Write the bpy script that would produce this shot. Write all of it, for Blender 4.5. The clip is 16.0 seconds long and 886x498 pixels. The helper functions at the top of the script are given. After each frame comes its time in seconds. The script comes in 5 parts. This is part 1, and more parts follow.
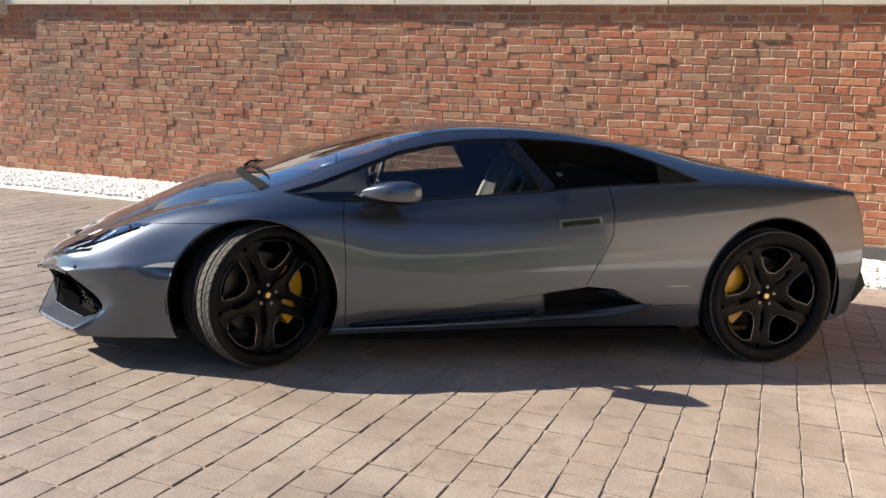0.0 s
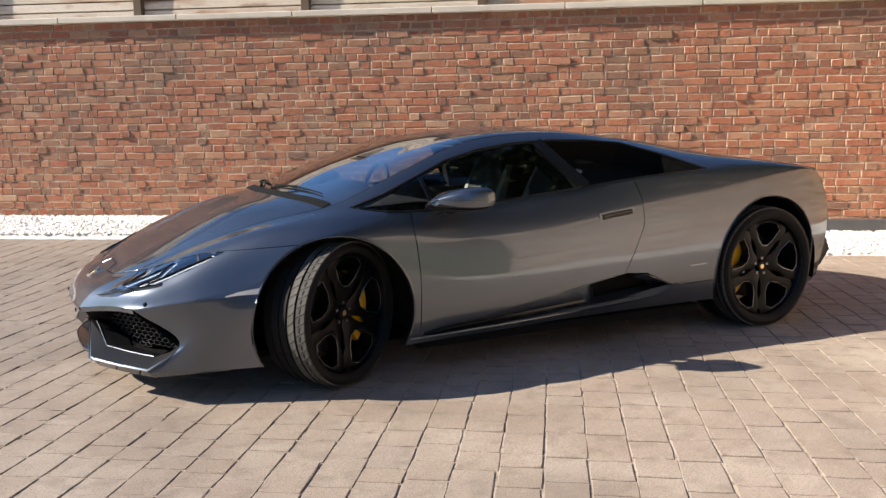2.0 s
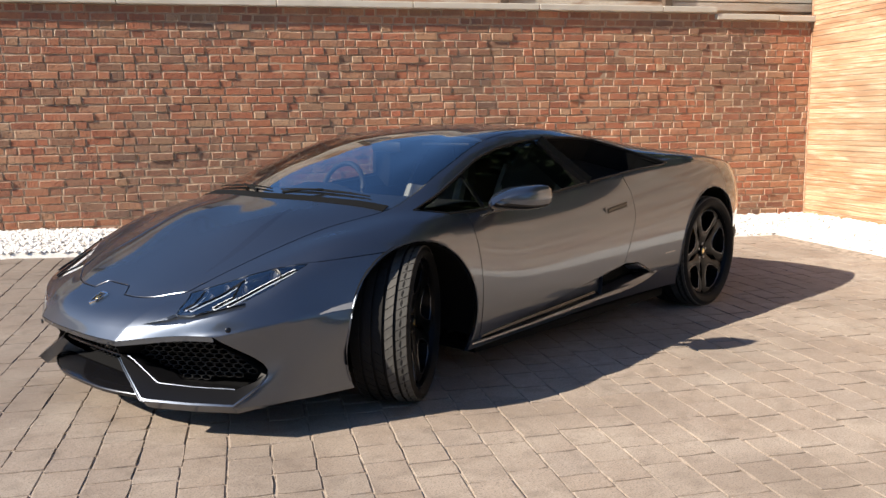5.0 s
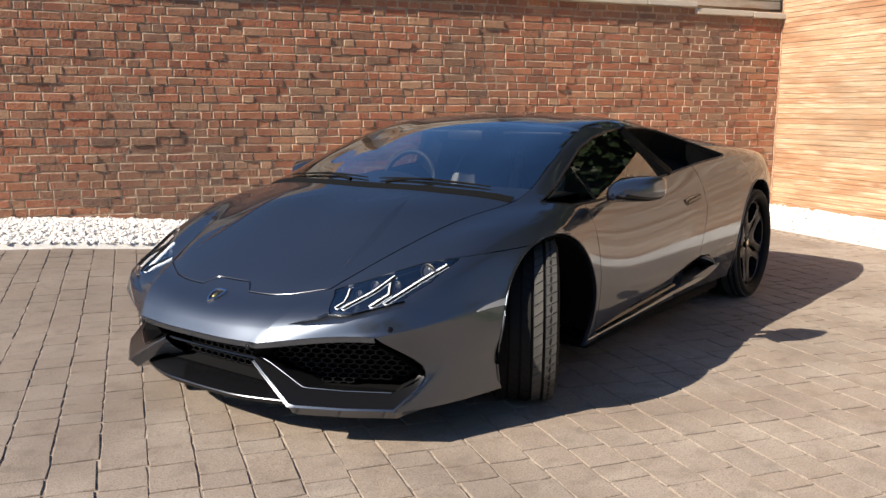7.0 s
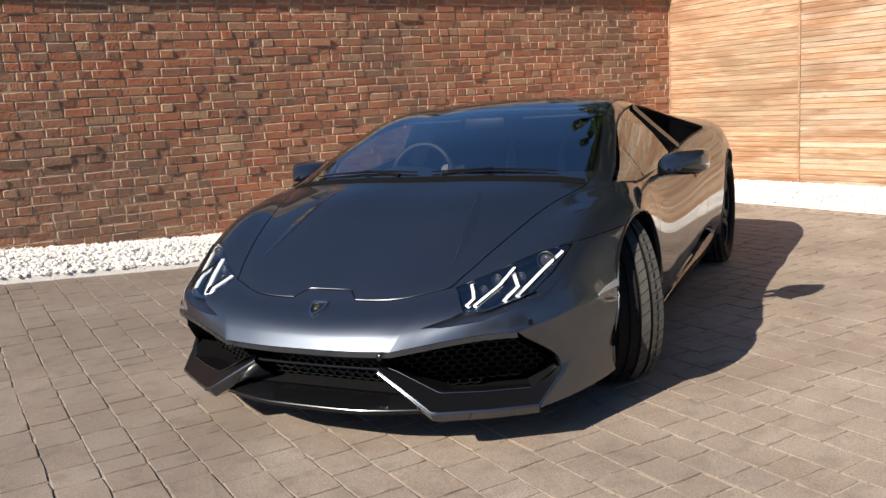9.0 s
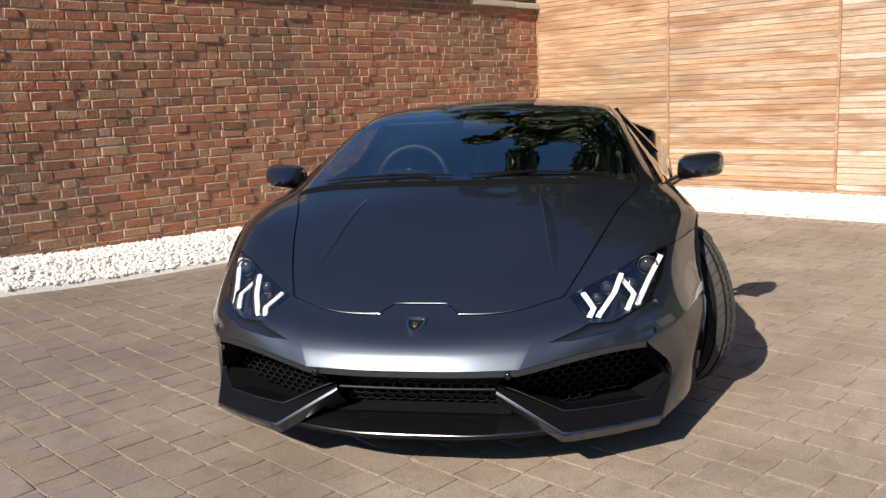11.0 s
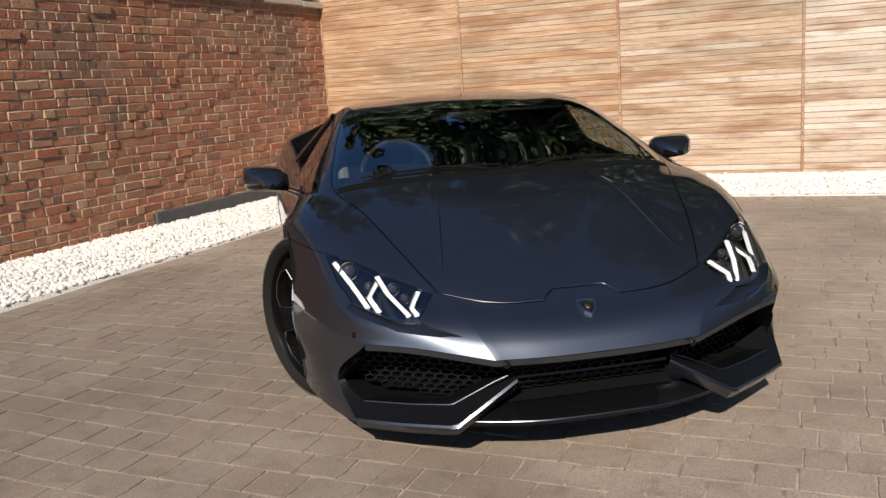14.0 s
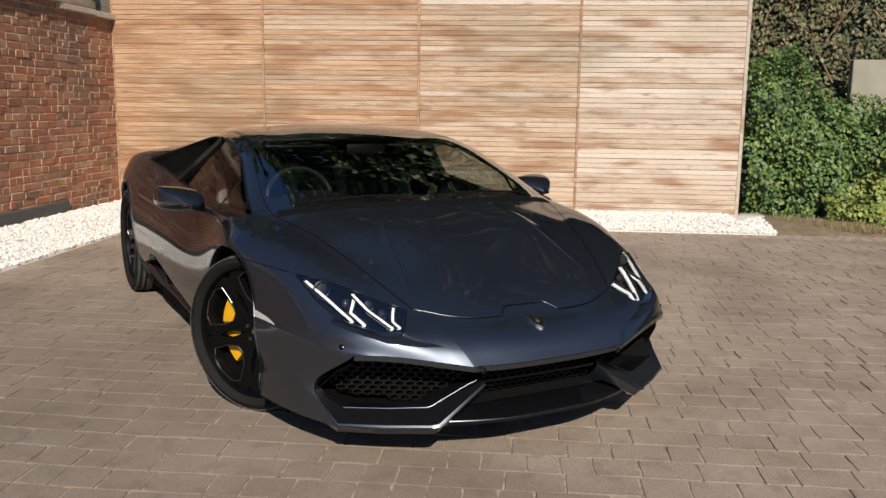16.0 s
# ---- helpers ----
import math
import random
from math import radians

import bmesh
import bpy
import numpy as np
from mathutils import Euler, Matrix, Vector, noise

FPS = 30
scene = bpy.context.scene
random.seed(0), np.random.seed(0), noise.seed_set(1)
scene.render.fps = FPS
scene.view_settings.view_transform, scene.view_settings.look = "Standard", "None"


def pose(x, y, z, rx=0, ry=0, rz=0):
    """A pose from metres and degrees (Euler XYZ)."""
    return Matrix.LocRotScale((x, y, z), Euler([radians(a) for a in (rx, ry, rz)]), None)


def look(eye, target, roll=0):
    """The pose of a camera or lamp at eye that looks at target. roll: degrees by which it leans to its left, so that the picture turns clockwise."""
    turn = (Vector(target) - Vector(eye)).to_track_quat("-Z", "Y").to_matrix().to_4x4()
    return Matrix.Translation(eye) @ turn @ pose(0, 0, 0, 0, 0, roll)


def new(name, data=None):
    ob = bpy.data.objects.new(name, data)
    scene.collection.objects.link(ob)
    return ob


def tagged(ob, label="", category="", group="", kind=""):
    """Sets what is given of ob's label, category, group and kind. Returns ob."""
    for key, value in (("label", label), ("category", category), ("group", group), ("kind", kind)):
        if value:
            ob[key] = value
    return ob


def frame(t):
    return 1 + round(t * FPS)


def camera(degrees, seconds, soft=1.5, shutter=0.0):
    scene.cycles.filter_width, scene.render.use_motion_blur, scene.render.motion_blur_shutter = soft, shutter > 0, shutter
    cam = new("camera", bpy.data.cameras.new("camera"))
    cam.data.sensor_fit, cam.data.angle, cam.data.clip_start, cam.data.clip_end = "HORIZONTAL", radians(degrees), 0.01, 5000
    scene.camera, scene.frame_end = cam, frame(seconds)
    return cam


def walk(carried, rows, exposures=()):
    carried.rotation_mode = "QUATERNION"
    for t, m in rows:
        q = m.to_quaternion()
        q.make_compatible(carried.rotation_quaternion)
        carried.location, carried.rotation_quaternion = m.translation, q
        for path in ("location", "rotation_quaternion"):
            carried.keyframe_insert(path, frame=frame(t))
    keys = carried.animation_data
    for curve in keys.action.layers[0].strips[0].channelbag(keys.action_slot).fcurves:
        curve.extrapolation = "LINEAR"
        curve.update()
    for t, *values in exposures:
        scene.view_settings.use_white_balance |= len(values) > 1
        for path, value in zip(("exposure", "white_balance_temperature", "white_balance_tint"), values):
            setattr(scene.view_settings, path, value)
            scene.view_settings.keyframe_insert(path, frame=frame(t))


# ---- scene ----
cam = camera(54.6, 16.0)
PATH = [
    (0, (-0.021, -4.764, 1.188), (0.418, -2.838, 0.879), 2.8),
    (0.5, (-0.334, -4.732, 1.188), (0.261, -2.847, 0.882), 2.6),
    (1, (-0.638, -4.722, 1.18), (0.046, -2.866, 0.884), 1.6),
    (1.5, (-0.936, -4.59, 1.17), (-0.153, -2.773, 0.881), -0.1),
    (2, (-1.215, -4.466, 1.17), (-0.342, -2.689, 0.885), -0.7),
    (2.5, (-1.449, -4.294, 1.171), (-0.515, -2.549, 0.887), -0.8),
    (3, (-1.667, -4.137, 1.167), (-0.644, -2.442, 0.881), -1.0),
    (3.5, (-1.889, -3.984, 1.165), (-0.732, -2.379, 0.877), -0.7),
    (4, (-2.093, -3.772, 1.171), (-0.837, -2.242, 0.882), -0.6),
    (4.2, (-2.168, -3.696, 1.175), (-0.869, -2.203, 0.885), -0.6),
    (6.3, (-2.826, -2.872, 1.18), (-1.268, -1.657, 0.871), -0.3),
    (6.5, (-2.867, -2.792, 1.189), (-1.3, -1.59, 0.876), -0.0),
    (7, (-2.949, -2.545, 1.176), (-1.357, -1.377, 0.855), 0.3),
    (7.5, (-3.058, -2.346, 1.166), (-1.432, -1.228, 0.837), 0.1),
    (8, (-3.172, -2.146, 1.18), (-1.496, -1.105, 0.847), -0.4),
    (8.5, (-3.241, -1.894, 1.174), (-1.513, -0.945, 0.838), -1.8),
    (9, (-3.356, -1.665, 1.164), (-1.577, -0.815, 0.828), -3.5),
    (9.5, (-3.417, -1.415, 1.175), (-1.584, -0.691, 0.837), -3.7),
    (9.7, (-3.428, -1.305, 1.179), (-1.574, -0.637, 0.839), -3.7),
    (11.8, (-3.478, -0.203, 1.177), (-1.523, 0.01, 0.818), -1.2),
    (12, (-3.492, -0.097, 1.189), (-1.531, 0.054, 0.823), -0.9),
    (12.5, (-3.439, 0.16, 1.188), (-1.473, 0.127, 0.82), -1.3),
    (13, (-3.424, 0.405, 1.174), (-1.467, 0.234, 0.802), -1.6),
    (13.5, (-3.458, 0.647, 1.2), (-1.509, 0.404, 0.824), -2.8),
    (14, (-3.438, 0.89, 1.205), (-1.502, 0.554, 0.83), -3.8),
    (14.5, (-3.435, 1.12, 1.216), (-1.534, 0.616, 0.851), -3.5),
    (15, (-3.484, 1.367, 1.246), (-1.619, 0.732, 0.9), -2.8),
    (15.5, (-3.492, 1.609, 1.273), (-1.683, 0.824, 0.937), -1.2),
    (16, (-3.513, 1.811, 1.286), (-1.778, 0.873, 0.953), 0.7),
]
walk(cam, [(t, look(eye, target, roll)) for t, eye, target, roll in PATH],
     exposures=[(0, 1.27), (3.5, 1.13), (7, .84), (9.5, .55), (12.5, .28), (13.5, .12), (14.5, .15), (15.5, -.03), (16, -.04)])

# ---- light ----
world = bpy.data.worlds.new("sky")
scene.world = world
world.use_nodes = True
wn = world.node_tree.nodes
sky = wn.new("ShaderNodeTexSky")
sky.sky_type, sky.sun_disc = "NISHITA", False
SUN_DIR = Vector((-1.20, 0.45, 0.855)).normalized()
sky.air_density, sky.dust_density, sky.ozone_density = 1.0, 0.2, 2.0
sky.sun_elevation = math.asin(SUN_DIR.z)
sky.sun_rotation = math.atan2(SUN_DIR.x, SUN_DIR.y)
tint = wn.new("ShaderNodeMix")
tint.data_type, tint.blend_type = "RGBA", "MULTIPLY"
tint.inputs[0].default_value, tint.inputs[7].default_value = 1.0, (0.67, 0.89, 1.15, 1)
world.node_tree.links.new(sky.outputs[0], tint.inputs[6])
world.node_tree.links.new(tint.outputs[2], wn["Background"].inputs[0])
wn["Background"].inputs[1].default_value = 0.065
sun = new("sun", bpy.data.lights.new("sun", "SUN"))
sun.data.energy, sun.data.angle, sun.data.color = 5.0, radians(0.5), (1.0, 0.90, 0.76)
sun.matrix_world = look(SUN_DIR * 10, (0, 0, 0))


# ---- materials ----
class Mat:
    """A procedural material with a principled shader and short ways to add nodes."""

    def __init__(self, name, color=(0.5, 0.5, 0.5), rough=0.5, metal=0.0):
        self.m = bpy.data.materials.new(name)
        self.m.use_nodes = True
        self.t = self.m.node_tree
        self.b = self.t.nodes["Principled BSDF"]
        self.set("Base Color", (*color, 1))
        self.set("Roughness", rough)
        self.set("Metallic", metal)

    def set(self, key, v):
        self.b.inputs[key].default_value = v
        return self

    def node(self, kind, **kw):
        n = self.t.nodes.new(kind)
        for k, v in kw.items():
            n.inputs[k.replace("_", " ")].default_value = v
        return n

    def link(self, a, b):
        self.t.links.new(a, b)

    def coords(self):
        return self.node("ShaderNodeTexCoord").outputs["Object"]

    def noise(self, scale, detail=4.0, co=None, stretch=None):
        co = co or self.coords()
        if stretch:
            mp = self.node("ShaderNodeMapping")
            mp.inputs["Scale"].default_value = stretch
            self.link(co, mp.inputs[0])
            co = mp.outputs[0]
        n = self.node("ShaderNodeTexNoise", Scale=scale, Detail=detail)
        self.link(co, n.inputs["Vector"])
        return n.outputs["Fac"]

    def ramp(self, fac, stops):
        r = self.node("ShaderNodeValToRGB")
        e = r.color_ramp.elements
        while len(e) < len(stops):
            e.new(0.5)
        for s, (p, c) in zip(e, stops):
            s.position, s.color = p, (*c, 1) if len(c) == 3 else c
        self.link(fac, r.inputs[0])
        return r.outputs[0]

    def mix(self, a, b, fac, mode="MIX"):
        n = self.node("ShaderNodeMix")
        n.data_type, n.blend_type = "RGBA", mode
        for v, s in ((fac, n.inputs[0]), (a, n.inputs[6]), (b, n.inputs[7])):
            if hasattr(v, "links"):
                self.link(v, s)
            else:
                s.default_value = v if not isinstance(v, tuple) or len(v) == 4 else (*v, 1)
        return n.outputs[2]

    def node_scaled(self, sock, k):
        n = self.node("ShaderNodeMath")
        n.operation = "MULTIPLY"
        n.inputs[1].default_value = k
        self.link(sock, n.inputs[0])
        return n.outputs[0]

    def color(self, sock):
        self.link(sock, self.b.inputs["Base Color"])
        return self

    def bump(self, fac, strength, dist):
        n = self.node("ShaderNodeBump", Strength=strength, Distance=dist)
        self.link(fac, n.inputs["Height"])
        self.link(n.outputs[0], self.b.inputs["Normal"])
        return self

    def rough(self, fac, lo, hi):
        n = self.node("ShaderNodeMapRange")
        n.inputs[3].default_value, n.inputs[4].default_value = lo, hi
        self.link(fac, n.inputs[0])
        self.link(n.outputs[0], self.b.inputs["Roughness"])
        return self

    def random(self):
        return self.node("ShaderNodeObjectInfo").outputs["Random"]

    def island(self):
        return self.node("ShaderNodeNewGeometry").outputs["Random Per Island"]


def paint_material(name, base):
    p = Mat(name, base, 0.36, 0.95)
    p.set("Coat Weight", 1.0).set("Coat Roughness", 0.045).set("Coat IOR", 1.55).set("Specular Tint", (0.12, 0.12, 0.12, 1))
    fl = p.noise(900, 2)
    p.color(p.mix((base[0] * 0.8, base[1] * 0.8, base[2] * 0.8), (base[0] * 1.25, base[1] * 1.25, base[2] * 1.25), fl))
    dust = p.noise(3.0, 6)
    p.rough(dust, 0.37, 0.42)
    return p.m


M_PAINT = paint_material("grey_metallic_paint", (0.102, 0.117, 0.145))
M_GLOSS = Mat("gloss_black", (0.005, 0.005, 0.006), 0.16).set("Specular IOR Level", 0.35).set("Coat Weight", 0.1).set("Coat Roughness", 0.04).m
_p = Mat("black_plastic", (0.006, 0.006, 0.0065), 0.5).set("Specular IOR Level", 0.3)
M_PLASTIC = _p.bump(_p.noise(700, 2), 0.15, 0.002).m
M_DARK = Mat("underbody_black", (0.004, 0.004, 0.004), 0.9).set("Specular IOR Level", 0.15).m
_p = Mat("tyre_rubber", (0.028, 0.027, 0.026), 0.8).set("Specular IOR Level", 0.2)
_p.color(_p.mix((0.007, 0.007, 0.007), (0.016, 0.015, 0.014), _p.noise(9, 5)))
M_RUBBER = _p.bump(_p.noise(300, 3), 0.2, 0.002).m
_p = Mat("tyre_tread_rubber", (0.16, 0.155, 0.14), 0.9)
_p.color(_p.mix((0.03, 0.029, 0.027), (0.095, 0.09, 0.082), _p.noise(14, 6)))
M_TREAD = _p.bump(_p.noise(260, 3), 0.3, 0.003).m
M_RIM = Mat("black_painted_alloy", (0.0042, 0.0042, 0.0046), 0.33).set("Specular IOR Level", 0.12).m
_p = Mat("brake_steel", (0.22, 0.22, 0.23), 0.35, 1.0)
M_STEEL = _p.rough(_p.noise(60, 3), 0.25, 0.5).m
M_DISC = Mat("brake_disc_steel", (0.05, 0.05, 0.052), 0.45, 0.9).m
M_YELLOW = Mat("yellow_caliper_paint", (0.75, 0.40, 0.012), 0.3).set("Coat Weight", 0.5).m
# metal of the bars that stand in for sun glints on body edges
M_EDGE = Mat("edge_glint", (0.12, 0.125, 0.14), 0.3, 1.0).m
M_BULB = Mat("frosted_projector", (0.05, 0.052, 0.056), 0.12, 0.3).m
M_SATIN = Mat("satin_black", (0.006, 0.006, 0.007), 0.3).set("Specular IOR Level", 0.2).m
M_CHROME = Mat("bright_metal", (0.75, 0.75, 0.76), 0.15, 1.0).m
M_GOLD = Mat("gold_emblem", (0.75, 0.55, 0.22), 0.3, 1.0).m


def glass_material(name, tint, alpha, gain=1.1):
    g = Mat(name, tint, 0.0)
    nt = g.t
    clear = nt.nodes.new("ShaderNodeBsdfTransparent")
    clear.inputs[0].default_value = (*tint, 1)
    gloss = nt.nodes.new("ShaderNodeBsdfGlossy")
    gloss.inputs["Roughness"].default_value = 0.0
    facing = nt.nodes.new("ShaderNodeLayerWeight")
    facing.inputs[0].default_value = 0.5
    fres = nt.nodes.new("ShaderNodeMath")
    fres.operation = "POWER"
    fres.inputs[1].default_value = 4.0
    nt.links.new(facing.outputs["Facing"], fres.inputs[0])
    add = nt.nodes.new("ShaderNodeMath")
    add.operation, add.use_clamp = "MULTIPLY_ADD", True
    add.inputs[1].default_value, add.inputs[2].default_value = 0.95, 0.05 * gain + alpha
    mx = nt.nodes.new("ShaderNodeMixShader")
    nt.links.new(fres.outputs[0], add.inputs[0])
    nt.links.new(add.outputs[0], mx.inputs[0])
    nt.links.new(clear.outputs[0], mx.inputs[1])
    nt.links.new(gloss.outputs[0], mx.inputs[2])
    nt.links.new(mx.outputs[0], nt.nodes["Material Output"].inputs[0])
    return g.m


M_SCREEN = glass_material("windscreen_glass", (0.80, 0.86, 0.84), 0.01, 6.4)
M_SIDEGLASS = glass_material("tinted_side_glass", (0.68, 0.72, 0.69), 0.01)
M_LENS = glass_material("headlamp_lens", (0.96, 0.96, 0.97), 0.0, 4.6)
_p = Mat("daytime_light", (0.9, 0.9, 0.9), 0.3)
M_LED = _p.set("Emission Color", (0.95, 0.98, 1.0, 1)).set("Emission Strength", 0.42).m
_p = Mat("black_leather", (0.009, 0.009, 0.0095), 0.55).set("Specular IOR Level", 0.3)
M_LEATHER = _p.bump(_p.noise(160, 3), 0.25, 0.002).m
_p = Mat("pale_grey_leather", (0.17, 0.17, 0.165), 0.55)
M_PALE = _p.bump(_p.noise(160, 3), 0.25, 0.002).m
M_TAIL = Mat("red_tail_lens", (0.25, 0.01, 0.01), 0.1).m
M_WHITEMARK = Mat("pale_edge_highlight", (0.45, 0.45, 0.44), 0.2).m


# ---- mesh helpers ----
def finish(bm, smooth=True, angle=35):
    bmesh.ops.recalc_face_normals(bm, faces=bm.faces)
    for f in bm.faces:
        f.smooth = smooth
    if smooth:
        lim = radians(angle)
        for e in bm.edges:
            if len(e.link_faces) == 2 and e.calc_face_angle(0) > lim:
                e.smooth = False


def part(name, bm, material, parent=None, label="", smooth=True, angle=35, matrix=None):
    """One mesh object from a bmesh, under a thing or a part."""
    finish(bm, smooth, angle)
    me = bpy.data.meshes.new(name)
    bm.to_mesh(me)
    bm.free()
    me.materials.append(material)
    ob = new(name, me)
    if parent is not None:
        ob.parent = parent
    if matrix is not None:
        ob.matrix_basis = matrix
    if label:
        tagged(ob, label)
    return ob


def box_bm(x0, x1, y0, y1, z0, z1, bevel=0.0, seg=2):
    bm = bmesh.new()
    bmesh.ops.create_cube(bm, size=1)
    for v in bm.verts:
        v.co = ((x0 + x1) / 2 + v.co.x * (x1 - x0), (y0 + y1) / 2 + v.co.y * (y1 - y0), (z0 + z1) / 2 + v.co.z * (z1 - z0))
    if bevel:
        bmesh.ops.bevel(bm, geom=bm.edges[:], offset=bevel, segments=seg, affect="EDGES", profile=0.5)
    return bm


def loft(paths, closed=False, cap=False):
    """A sheet of quads through paths of equal length."""
    bm = bmesh.new()
    rows = [[bm.verts.new(p) for p in path] for path in paths]
    n = len(rows[0])
    for a, b in zip(rows, rows[1:]):
        for i in range(n if closed else n - 1):
            bm.faces.new((a[i], a[(i + 1) % n], b[(i + 1) % n], b[i]))
    if cap:
        bm.faces.new(rows[0])
        bm.faces.new(rows[-1])
    return bm


def tube(points, radius, sides=8, closed=False):
    """A round bar along a path; radius may be one number or one for each point."""
    pts = [Vector(p) for p in points]
    rad = radius if hasattr(radius, "__len__") else [radius] * len(pts)
    rings, up = [], Vector((0, 0, 1))
    for i, p in enumerate(pts):
        a = pts[i - 1] if i or closed else pts[i]
        b = pts[(i + 1) % len(pts)] if i < len(pts) - 1 or closed else pts[i]
        d = (b - a).normalized()
        s = d.cross(up) if abs(d.z) < 0.95 else d.cross(Vector((1, 0, 0)))
        s.normalize()
        w = s.cross(d)
        rings.append([p + rad[i] * (s * math.cos(k * 2 * math.pi / sides) + w * math.sin(k * 2 * math.pi / sides)) for k in range(sides)])
    if closed:
        rings.append(rings[0])
        bm = loft(rings, True)
        bmesh.ops.remove_doubles(bm, verts=bm.verts, dist=1e-6)
        return bm
    return loft(rings, True, True)


def join(*bms):
    out = bmesh.new()
    for b in bms:
        me = bpy.data.meshes.new("tmp")
        b.to_mesh(me)
        b.free()
        out.from_mesh(me)
        bpy.data.meshes.remove(me)
    return out


def thick(bm, d):
    """Gives a sheet a thickness against its normals."""
    bmesh.ops.recalc_face_normals(bm, faces=bm.faces)
    bmesh.ops.solidify(bm, geom=bm.faces[:], thickness=d)
    return bm


def thing(name, label, category, m=None, group="", kind=""):
    e = new(name)
    e.empty_display_size = 0.2
    if m is not None:
        e.matrix_basis = m
    return tagged(e, label, category, group, kind)


def mirror_y(p):
    return (p[0], -p[1], p[2])

# ---- the car: a skin lofted through design lines ----
# Each line runs from the nose to the tail through the same thirteen stations, on the car's side with y > 0.
LINE_CENTRE = [(-1.035, 0, .372), (-1.010, 0, .418), (-.865, 0, .508), (-.55, 0, .665), (-.30, 0, .775), (-.08, 0, .842), (.36, 0, 1.0),
               (.80, 0, 1.118), (1.30, 0, 1.162), (1.90, 0, 1.11), (2.60, 0, .985), (3.10, 0, .912), (3.29, 0, .88)]
LINE_BONNET = [(-1.032, .17, .373), (-1.003, .195, .420), (-.852, .30, .514), (-.53, .375, .664), (-.30, .345, .775), (-.05, .36, .838), (.38, .35, .99),
               (.80, .33, 1.108), (1.30, .32, 1.15), (1.90, .31, 1.10), (2.60, .36, .98), (3.08, .42, .908), (3.27, .42, .877)]
LINE_PILLAR = [(-1.018, .33, .377), (-.978, .358, .430), (-.773, .452, .542), (-.47, .56, .672), (-.22, .63, .752), (.06, .715, .812), (.42, .675, .955),
               (.80, .605, 1.083), (1.30, .56, 1.122), (1.90, .515, 1.075), (2.60, .56, .972), (3.02, .66, .905), (3.19, .66, .876)]
LINE_BELT = [(-.862, .655, .419), (-.79, .715, .474), (-.66, .765, .53), (-.44, .80, .645), (-.10, .865, .735), (.18, .862, .775), (.50, .842, .775),
             (.85, .834, .79), (1.30, .832, .833), (1.90, .858, .892), (2.60, .875, .912), (2.96, .832, .898), (3.10, .80, .882)]
LINE_SHOULDER = [(-.832, .706, .418), (-.72, .785, .436), (-.60, .842, .455), (-.40, .90, .480), (-.03, .924, .70), (.30, .906, .70), (.55, .893, .685),
                 (.90, .897, .685), (1.30, .906, .710), (1.90, .918, .765), (2.60, .942, .80), (2.97, .895, .79), (3.125, .86, .735)]
LINE_FLANK = [(-.662, .794, .25), (-.60, .835, .30), (-.52, .87, .34), (-.36, .925, .42), (0, .945, .49), (.35, .935, .46), (.60, .938, .45),
              (.95, .944, .45), (1.30, .951, .455), (1.90, .962, .49), (2.60, .972, .55), (2.99, .912, .56), (3.15, .86, .57)]
LINE_LOWER = [(-.72, .775, .20), (-.64, .815, .22), (-.55, .855, .25), (-.37, .905, .28), (0, .928, .29), (.38, .917, .27), (.62, .928, .28),
              (.95, .933, .285), (1.30, .938, .295), (1.90, .944, .315), (2.60, .952, .34), (3.0, .885, .36), (3.15, .83, .37)]
LINE_SILL = [(-.792, .755, .150), (-.70, .79, .145), (-.60, .83, .145), (-.38, .89, .148), (0, .91, .15), (.36, .895, .158), (.62, .885, .165),
             (.95, .88, .172), (1.30, .878, .182), (1.90, .89, .19), (2.60, .93, .20), (2.98, .88, .21), (3.12, .82, .24)]
HALF = [LINE_CENTRE, LINE_BONNET, LINE_PILLAR, LINE_BELT, LINE_SHOULDER, LINE_FLANK, LINE_LOWER, LINE_SILL]


def spline(points, steps, breaks=None):
    """A smooth line through points, with that many steps between two of them; breaks: how sharply it bends at some of them."""
    p = np.array(points, float)
    d = np.maximum(np.linalg.norm(np.diff(p, axis=0), axis=1), 1e-6)
    slope = np.diff(p, axis=0) / d[:, None]
    tan = np.empty_like(p)
    tan[0], tan[-1] = slope[0], slope[-1]
    tan[1:-1] = (slope[:-1] * d[1:, None] + slope[1:] * d[:-1, None]) / (d[1:] + d[:-1])[:, None]
    before, after = tan.copy(), tan.copy()
    for k, w in (breaks or {}).items():
        before[k] = tan[k] * (1 - w) + slope[k - 1] * w
        after[k] = tan[k] * (1 - w) + slope[k] * w
    out = []
    for i in range(len(p) - 1):
        for k in range(steps):
            s = k / steps
            h = (2 * s**3 - 3 * s**2 + 1, (s**3 - 2 * s**2 + s) * d[i], -2 * s**3 + 3 * s**2, (s**3 - s**2) * d[i])
            out.append(h[0] * p[i] + h[1] * after[i] + h[2] * p[i + 1] + h[3] * before[i + 1])
    out.append(p[-1])
    return np.array(out)


NU, NV = 9, 7
full = [[mirror_y(p) for p in line] for line in HALF[:0:-1]] + HALF
lines = [spline(line, NU) for line in full]


def clamp(v):
    return max(0.0, min(1.0, v))


def section(points, u):
    """One cross-section, bent sharply at the nose's facets and along the belt under the windows."""
    nose = clamp((2.3 - u) / .5)
    shoulder = clamp((3.6 - u) / .5)
    belt = .85 * clamp(min((u - 4.8) / .6, (9.8 - u) / .6))
    pillar = max(nose, .4 * belt)
    return spline(points, NV, {5: pillar, 9: pillar, 3: shoulder, 11: shoulder, 4: belt, 10: belt})


net = [section([line[i] for line in lines], i / NU) for i in range(len(lines[0]))]


